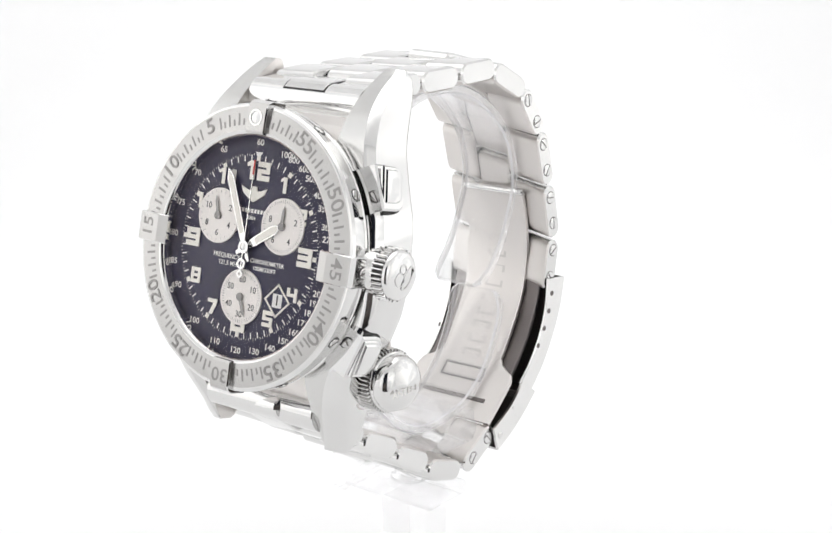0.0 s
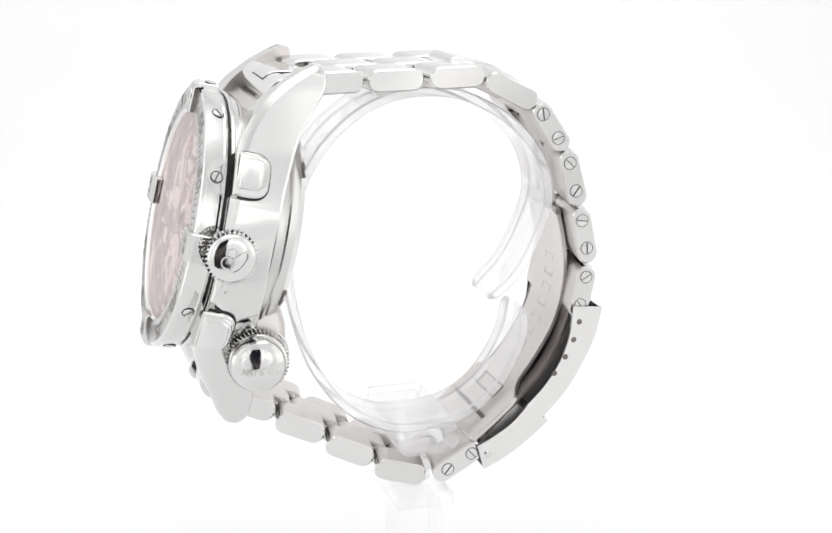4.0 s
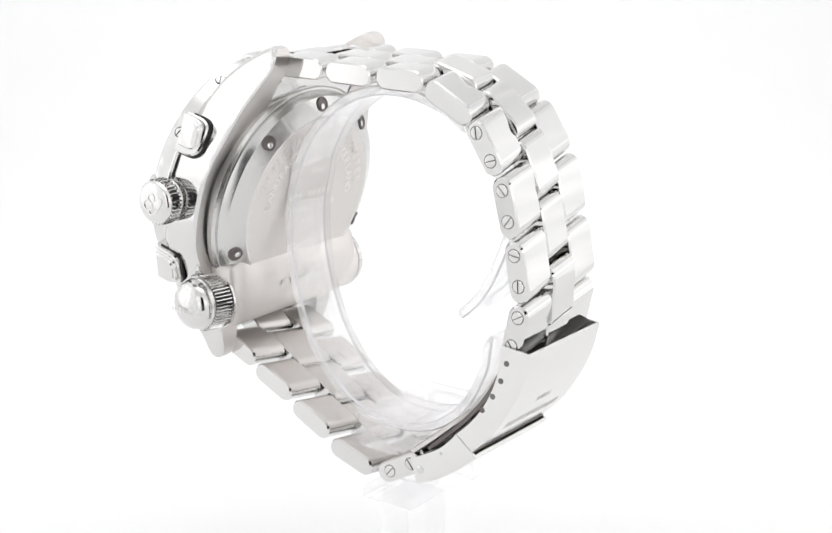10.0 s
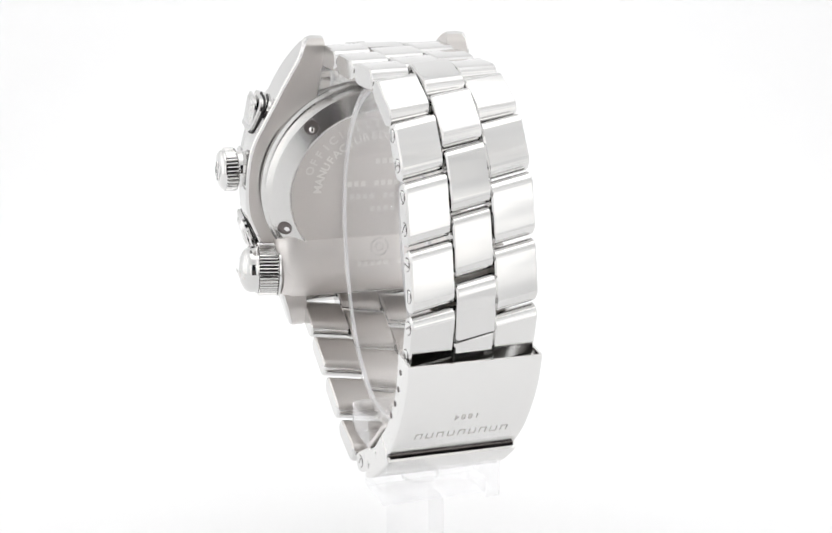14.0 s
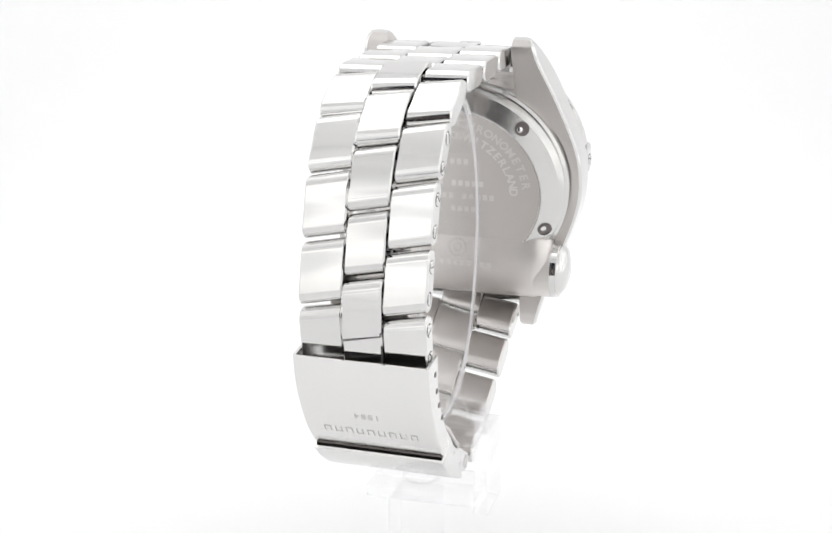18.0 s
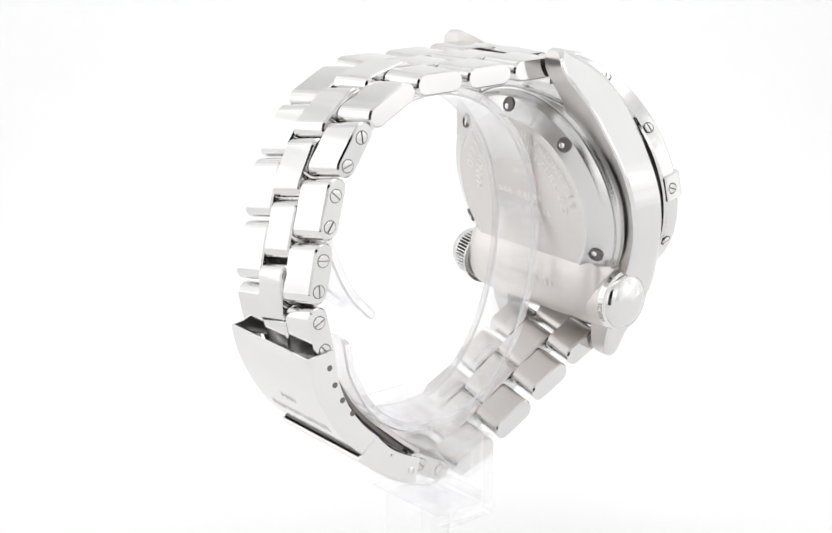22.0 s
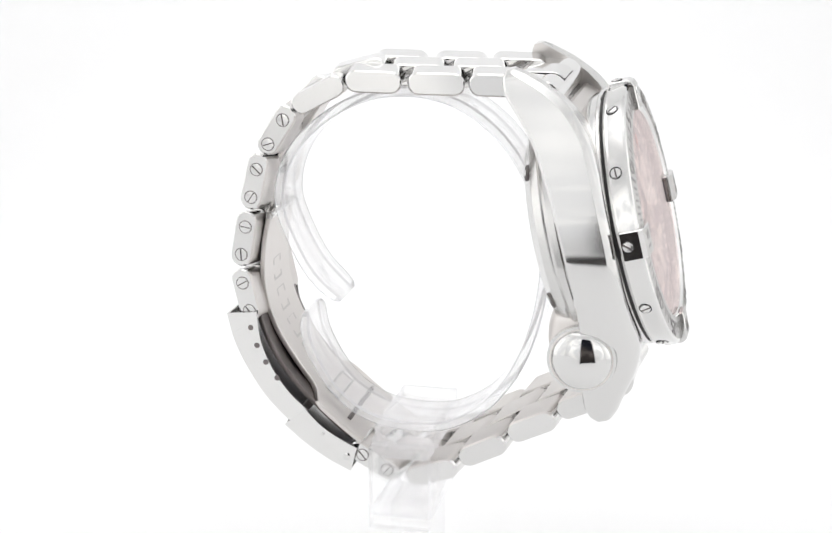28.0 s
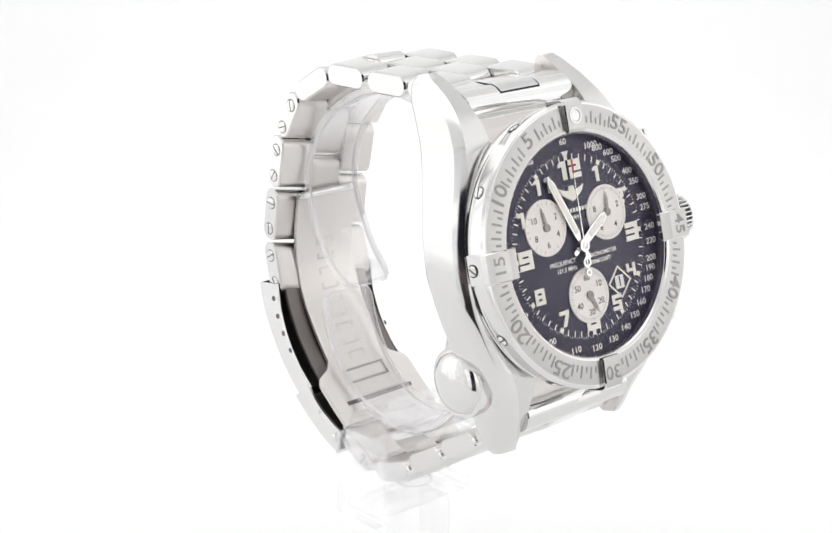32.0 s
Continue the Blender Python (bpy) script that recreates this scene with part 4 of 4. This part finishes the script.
    link("centre_link", (-32.6, -18.4), (-39.6, -12.6), 0, 8.0, "polished centre bracelet link")
    # tab of the first centre link, bent over the barrel, on a black inlay painted as a fine shaded gap
    hub = DIAL @ Vector((0, 23.7, -12.7))
    for name, half, deep, lo, hi, end, mat in (("tab_gap", 4.35, 2.0, 35.52, 2.95, 141, GAP_SHADE), ("centre_link", 4.1, 2.0, 35.68, 3.1, 137, STEEL)):
        prof = [(-19.6, lo - 0.15), (-21.0, lo)] + [(hub.x + hi * math.cos(radians(a)), hub.z + hi * math.sin(radians(a))) for a in [90 + (end - 90) * i / 8 for i in range(9)]]
        prof += [(hub.x + deep * math.cos(radians(end)), hub.z + deep * math.sin(radians(end))), (-21.0, 33.0), (-19.6, 33.0)]
        bm = bmesh.new()
        slab(bm, prof, -half, half, 0.05 if mat is GAP_SHADE else 0.2, lambda a, b, h: Vector((a, h + 0.3, b)))
        part(name, bm, mat, watch, "polished tab of the centre link bent over the end link" if mat is STEEL else "")
    # spring bars in the lugs
    for x, z in ((-22.5, 33.2), (-36.2, -14.6)):
        bm = bmesh.new()
        lathe(bm, [(0.9, -12.6), (0.9, 12.6)], Matrix.Translation((x, 0, z)) @ Matrix.Rotation(radians(90), 4, "X"), 16)
        part("spring_bar", bm, STEEL, watch)


def channel(outer, inner, half, wall):
    """A folded sheet: outer skin with two side flanges, open on the inside."""
    bm = bmesh.new()
    rings = []
    for o, i in zip(outer, inner):
        o, i = Vector((o[0], 0, o[1])), Vector((i[0], 0, i[1]))
        d = (i - o).normalized()
        deep = (i - o).length
        r = 0.25
        sec = [(-half + r, 0), (half - r, 0), (half, r), (half, deep), (half - wall, deep), (half - wall, wall), (-half + wall, wall), (-half + wall, deep), (-half, deep), (-half, r)]
        rings.append([o + d * b + Vector((0, a, 0)) for a, b in sec])
    loft(bm, rings)
    return bm


def build_clasp():
    outer = smooth_path([(30.75, -7.2), (29.55, -12.2), (27.2, -17.2), (23.9, -22.2), (20.0, -26.2)], 5)
    inner = smooth_path([(25.3, -6.5), (24.7, -11.6), (22.8, -16.5), (19.8, -20.8), (16.4, -24.0)], 5)
    cover = part("clasp_cover", channel(outer, inner, 11.25, 0.45), COVER, watch, "folded steel clasp cover with four holes a side")
    hole = None
    a, b = Vector((26.4, -9.4)), Vector((21.9, -18.3))
    for s in (-1, 1):
        for k in range(4):
            t = k / 3
            c = a.lerp(b, t) + Vector((0.9, -0.35)) * (4 * t * (1 - t)) * 0.6
            m = Matrix.Translation((c.x, s * 11.27, c.y)) @ Matrix.Rotation(radians(-90 * s), 4, "X")
            if hole is None:
                bm = bmesh.new()
                torus_lathe(bm, [(0.38, 0), (0.38, 0.05), (0.48, 0.04), (0.5, 0)], None, 18)
                lathe(bm, [(0.40, 0.012), (0.2, 0.01), (0.01, 0.01)], None, 18, False)
                # dark disc colour gives the shade inside the hole
                hole = part("adjustment_hole", bm, SHADOWED, cover, "small adjustment hole, its inner shade put into the colour", m)
            else:
                again(hole, m, cover)
    # engraved maker's bars and year on the cover
    def on_cover(f, across):
        k = f * (len(outer) - 1)
        i = min(int(k), len(outer) - 2)
        p = Vector(outer[i]).lerp(Vector(outer[i + 1]), k - i)
        t = (Vector(outer[i + 1]) - Vector(outer[i])).normalized()
        m = Matrix((Vector((0, -1, 0)), Vector((t.x, 0, t.y)), Vector((-t.y, 0, t.x)))).transposed().to_4x4()
        m.translation = Vector((p.x, across, p.y)) + Vector((-t.y, 0, t.x)) * 0.02
        return m
    bm = bmesh.new()
    for i in range(9):
        mk = on_cover(0.71, -7.4 + i * 1.85)
        for dx in (-0.5, 0.5):
            block(bm, (0.2, 1.5, 0.06), mk @ Matrix.Translation((dx, 0, 0)), 0.02)
        block(bm, (1.0, 0.2, 0.06), mk @ Matrix.Translation((0, 0.65 if i % 2 else -0.65, 0)), 0.02)
    part("engraving", bm, FAINT, cover, "row of shallow engraved bars")
    part("engraving", letters("1884", 1.3, on_cover(0.53, 0) , 0.06, 0.0, space=1.3), FAINT, cover, "engraved year")
    # lower flap
    fo = [(20.9, -26.9), (17.2, -30.0), (13.2, -32.6), (9.0, -34.6)]
    fi = [(16.9, -23.7), (14.0, -26.6), (10.8, -28.6), (7.7, -30.1)]
    flap = part("clasp_flap", channel(smooth_path(fo, 4), smooth_path(fi, 4), 11.4, 0.5), COVER, watch, "fold-over safety flap of the clasp")
    for s in (-1, 1):
        for (x, z), r in (((9.6, -31.8), 0.7), ((13.8, -27.9), 0.32)):
            bm = bmesh.new()
            lathe(bm, [(r, -0.1), (r, 0.1), (r * 0.7, 0.2), (0.01, 0.22)], Matrix.Translation((x, s * 11.35, z)) @ Matrix.Rotation(radians(-90 * s), 4, "X"), 18, False)
            part("rivet", bm, STEEL, flap, "steel rivet")
    # dark strip painted as the shade of the gap between cover and flap
    bm = bmesh.new()
    slab(bm, [(20.3, -26.1), (19.0, -25.2), (18.3, -26.4), (19.6, -27.2)], -11.0, 11.0, 0.1, lambda a, b, h: Vector((a, h, b)))
    part("flap_hinge", bm, SHADOWED, watch)
    # curved blades inside
    path = smooth_path([(24.0, 9.6), (25.2, 4.0), (25.5, -3.0), (23.8, -10.0), (20.4, -16.0), (16.2, -21.6), (11.4, -26.0), (7.2, -29.3)], 5)
    bm = bmesh.new()
    rings = []
    for i, p in enumerate(path):
        d = (Vector(path[min(i + 1, len(path) - 1)]) - Vector(path[max(i - 1, 0)])).normalized()
        nx, nz = -d.y * 0.45, d.x * 0.45
        f = i / (len(path) - 1)
        half = 6.5 + 4.0 * min(1.0, max(0.0, (f - 0.70) / 0.05))
        rings.append([Vector((p[0] + nx * k, y * half, p[1] + nz * k)) for y, k in ((-1, -0.7), (-0.98, -1), (0.98, -1), (1, -0.7), (1, 0.7), (0.98, 1), (-0.98, 1), (-1, 0.7))])
    loft(bm, rings)
    blade = part("clasp_blade", bm, SATIN, watch, "curved satin deployant blade")
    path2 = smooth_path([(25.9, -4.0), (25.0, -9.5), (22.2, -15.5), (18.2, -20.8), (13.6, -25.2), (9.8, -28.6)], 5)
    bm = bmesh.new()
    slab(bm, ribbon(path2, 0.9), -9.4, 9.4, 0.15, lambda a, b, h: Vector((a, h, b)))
    # dark colour on this blade paints the shade inside the clasp
    part("clasp_blade", bm, SHADOWED, watch, "second blade under the cover, the hollow's shade put into its colour")
    for x, z, r, half in ((24.0, 9.4, 0.65, 6.6), (8.0, -30.0, 1.1, 9.3)):
        bm = bmesh.new()
        lathe(bm, [(r * 0.8, -half), (r, -half + 0.2), (r, half - 0.2), (r * 0.8, half)], Matrix.Translation((x, 0, z)) @ Matrix.Rotation(radians(90), 4, "X"), 20)
        part("hinge_pin", bm, STEEL, watch, "steel hinge pin of the clasp")
    # rectangular catch lying on the blade, and the dark bar where it is hinged
    i = len(path) - 9
    t = (Vector(path[i + 1]) - Vector(path[i])).normalized()
    m = Matrix((Vector((t.x, 0, t.y)), Vector((0, 1, 0)), Vector((t.y, 0, -t.x)))).transposed().to_4x4()
    if m.col[2].x > 0:
        m = Matrix((Vector((t.x, 0, t.y)), Vector((0, -1, 0)), Vector((-t.y, 0, t.x)))).transposed().to_4x4()
    m.translation = Vector((path[i][0], 0, path[i][1])) + Vector((m.col[2].x, 0, m.col[2].z)) * 0.5
    bm = bmesh.new()
    for dx, dy, sx, sy in ((-1.3, 0, 0.35, 9.0), (1.3, 0, 0.35, 9.0), (0, -4.4, 2.4, 0.35), (0, 4.4, 2.4, 0.35)):
        block(bm, (sx, sy, 0.25), m @ Matrix.Translation((dx, dy, 0)), 0.08)
    part("blade_catch", bm, ENGRAVE, blade, "rectangular catch on the blade")
    part("hinge_bar", block(bmesh.new(), (0.8, 15.0, 0.5), m @ Matrix.Translation((5.0, 0, 0)), 0.1), SHADOWED, blade, "dark hinge bar across the blade")
    # raised bars along the inside of the blade
    for i in range(9):
        k = 8 + i * 2
        if k + 1 < len(path):
            p, q = Vector(path[k]), Vector(path[k + 1])
            t = (q - p).normalized()
            n = Vector((t.y, -t.x))
            if n.x > 0:
                n = -n
            m = Matrix((Vector((t.x, 0, t.y)), Vector((0, 1, 0)), Vector((n.x, 0, n.y)))).transposed().to_4x4()
            m.translation = Vector((p.x, 0, p.y)) + Vector((n.x, 0, n.y)) * 0.45
            bm = bmesh.new()
            for dx, dy, sx, sy in ((0, 1.7, 1.5, 0.5), (0, -1.7, 1.5, 0.5), (0.55 if i % 2 else -0.55, 0, 0.4, 3.0)):
                block(bm, (sx, sy, 0.06), m @ Matrix.Translation((dx, dy, 0)), 0.02)
            part("engraving", bm, FAINT, blade, "shallow engraved bar")


# ---- clear stand ----
stand = new("display_stand")
tagged(stand, "clear acrylic watch cuff on a square post", "display stand")


def build_stand():
    path = smooth_path([(18.6, -8.2), (17.9, -14.0), (13.6, -21.6), (7.5, -26.2), (0, -27.6), (-7, -26.8), (-13.9, -22.6), (-19.4, -15.0), (-22.7, -5.0), (-23.6, 5.0),
                        (-21.9, 14.6), (-17.2, 23.2), (-10.0, 29.2), (-2.0, 31.45), (6.5, 30.6), (14.5, 26.4), (20.5, 19.9), (22.6, 12.0), (20.4, 4.8), (17.0, -1.2), (12.2, -5.8)], 5)
    bm = bmesh.new()
    rings = []
    for i, p in enumerate(path):
        a, b = Vector(path[max(i - 1, 0)]), Vector(path[min(i + 1, len(path) - 1)])
        t = (b - a).normalized()
        n = Vector((-t.y, t.x))
        d = min(i, len(path) - 1 - i)
        half = 5.7 * (0.72, 0.88, 0.96, 1.0)[min(d, 3)]
        th = 0.85 * (0.5, 0.85, 1.0, 1.0)[min(d, 3)]
        sec = [(-half, -th + 0.3), (-half + 0.35, -th), (half - 0.35, -th), (half, -th + 0.3), (half, th - 0.3), (half - 0.35, th), (-half + 0.35, th), (-half, th - 0.3)]
        rings.append([Vector((p[0] + n.x * v, y, p[1] + n.y * v)) for y, v in sec])
    loft(bm, rings)
    cuff = part("cuff", bm, ACRYLIC, stand, "open C-shaped cuff of clear acrylic", None, 40, ACRYLIC_EDGE)
    cuff.data.materials.append(ACRYLIC_RIM)
    for f in cuff.data.polygons:
        f.material_index = 1 if abs(f.normal.y) > 0.9 else 2 if abs(f.normal.y) > 0.3 else 0
    parts = [cuff]
    bm = bmesh.new()
    slab(bm, [(-5.6, -25.6), (4.4, -25.6), (4.4, -27.6), (5.0, -28.0), (5.0, -29.8), (3.6, -31.3), (-4.6, -31.3), (-6.0, -29.8), (-6.0, -28.0), (-5.6, -27.6)], -10.0, 11.8, 0.4, lambda a, b, h: Vector((a, h, b)))
    parts.append(part("saddle", bm, ACRYLIC, stand, "clear acrylic saddle block under the cuff"))
    bm = bmesh.new()
    block(bm, (10.4, 2.6, 15.4), Matrix.Translation((-0.5, 13.2, -35.8)), 0.35)
    parts.append(part("side_plate", bm, ACRYLIC, stand, "clear side plate"))
    bm = bmesh.new()
    block(bm, (10.4, 19.6, 2.8), Matrix.Translation((-0.5, 2.0, -40.9)), 0.4)
    parts.append(part("shelf", bm, ACRYLIC, stand, "clear lower plate"))
    bm = bmesh.new()
    block(bm, (8.2, 8.2, 23.6), Matrix.Translation((-0.5, 0, -54.2)), 0.4)
    parts.append(part("post", bm, ACRYLIC, stand, "square clear post"))
    bm = bmesh.new()
    torus_lathe(bm, [(3.0, -39.5), (3.0, -39.2), (3.5, -39.2), (3.5, -39.5)], Matrix.Translation((-0.5, 1.0, 0)), 40)
    part("shelf_ring", bm, ACRYLIC, stand, "moulded ring on the lower plate")
    mb = Matrix.Translation((-24.4, 1.5, -2.8)) @ Matrix.Rotation(radians(-90), 4, "Y")
    bm = bmesh.new()
    torus_lathe(bm, [(1.5, 0), (1.5, 0.3), (1.8, 0.3), (1.8, 0)], mb, 32)
    torus_lathe(bm, [(0.6, 0), (0.6, 0.3), (0.85, 0.3), (0.85, 0)], mb, 24)
    part("cuff_boss", bm, ACRYLIC, stand, "small moulded ring on the cuff")
    for p in parts:
        p.visible_shadow = False


build_tent()
case = build_case()
build_caseback(case)
build_bezel()
build_dial()
build_controls()
build_bracelet()
build_clasp()
build_stand()


# ---- the turn of the table ----
def motions():
    seat = Matrix.Translation((0, 0.0001, 0)) @ Matrix.Rotation(-0.009, 4, "Z") @ Matrix.Rotation(-0.018, 4, "X")
    walk(watch, [(t, Matrix.Rotation(radians(a), 4, "Z") @ seat) for t, a in TURN])
    walk(stand, [(t, Matrix.Rotation(radians(a), 4, "Z")) for t, a in TURN])


motions()
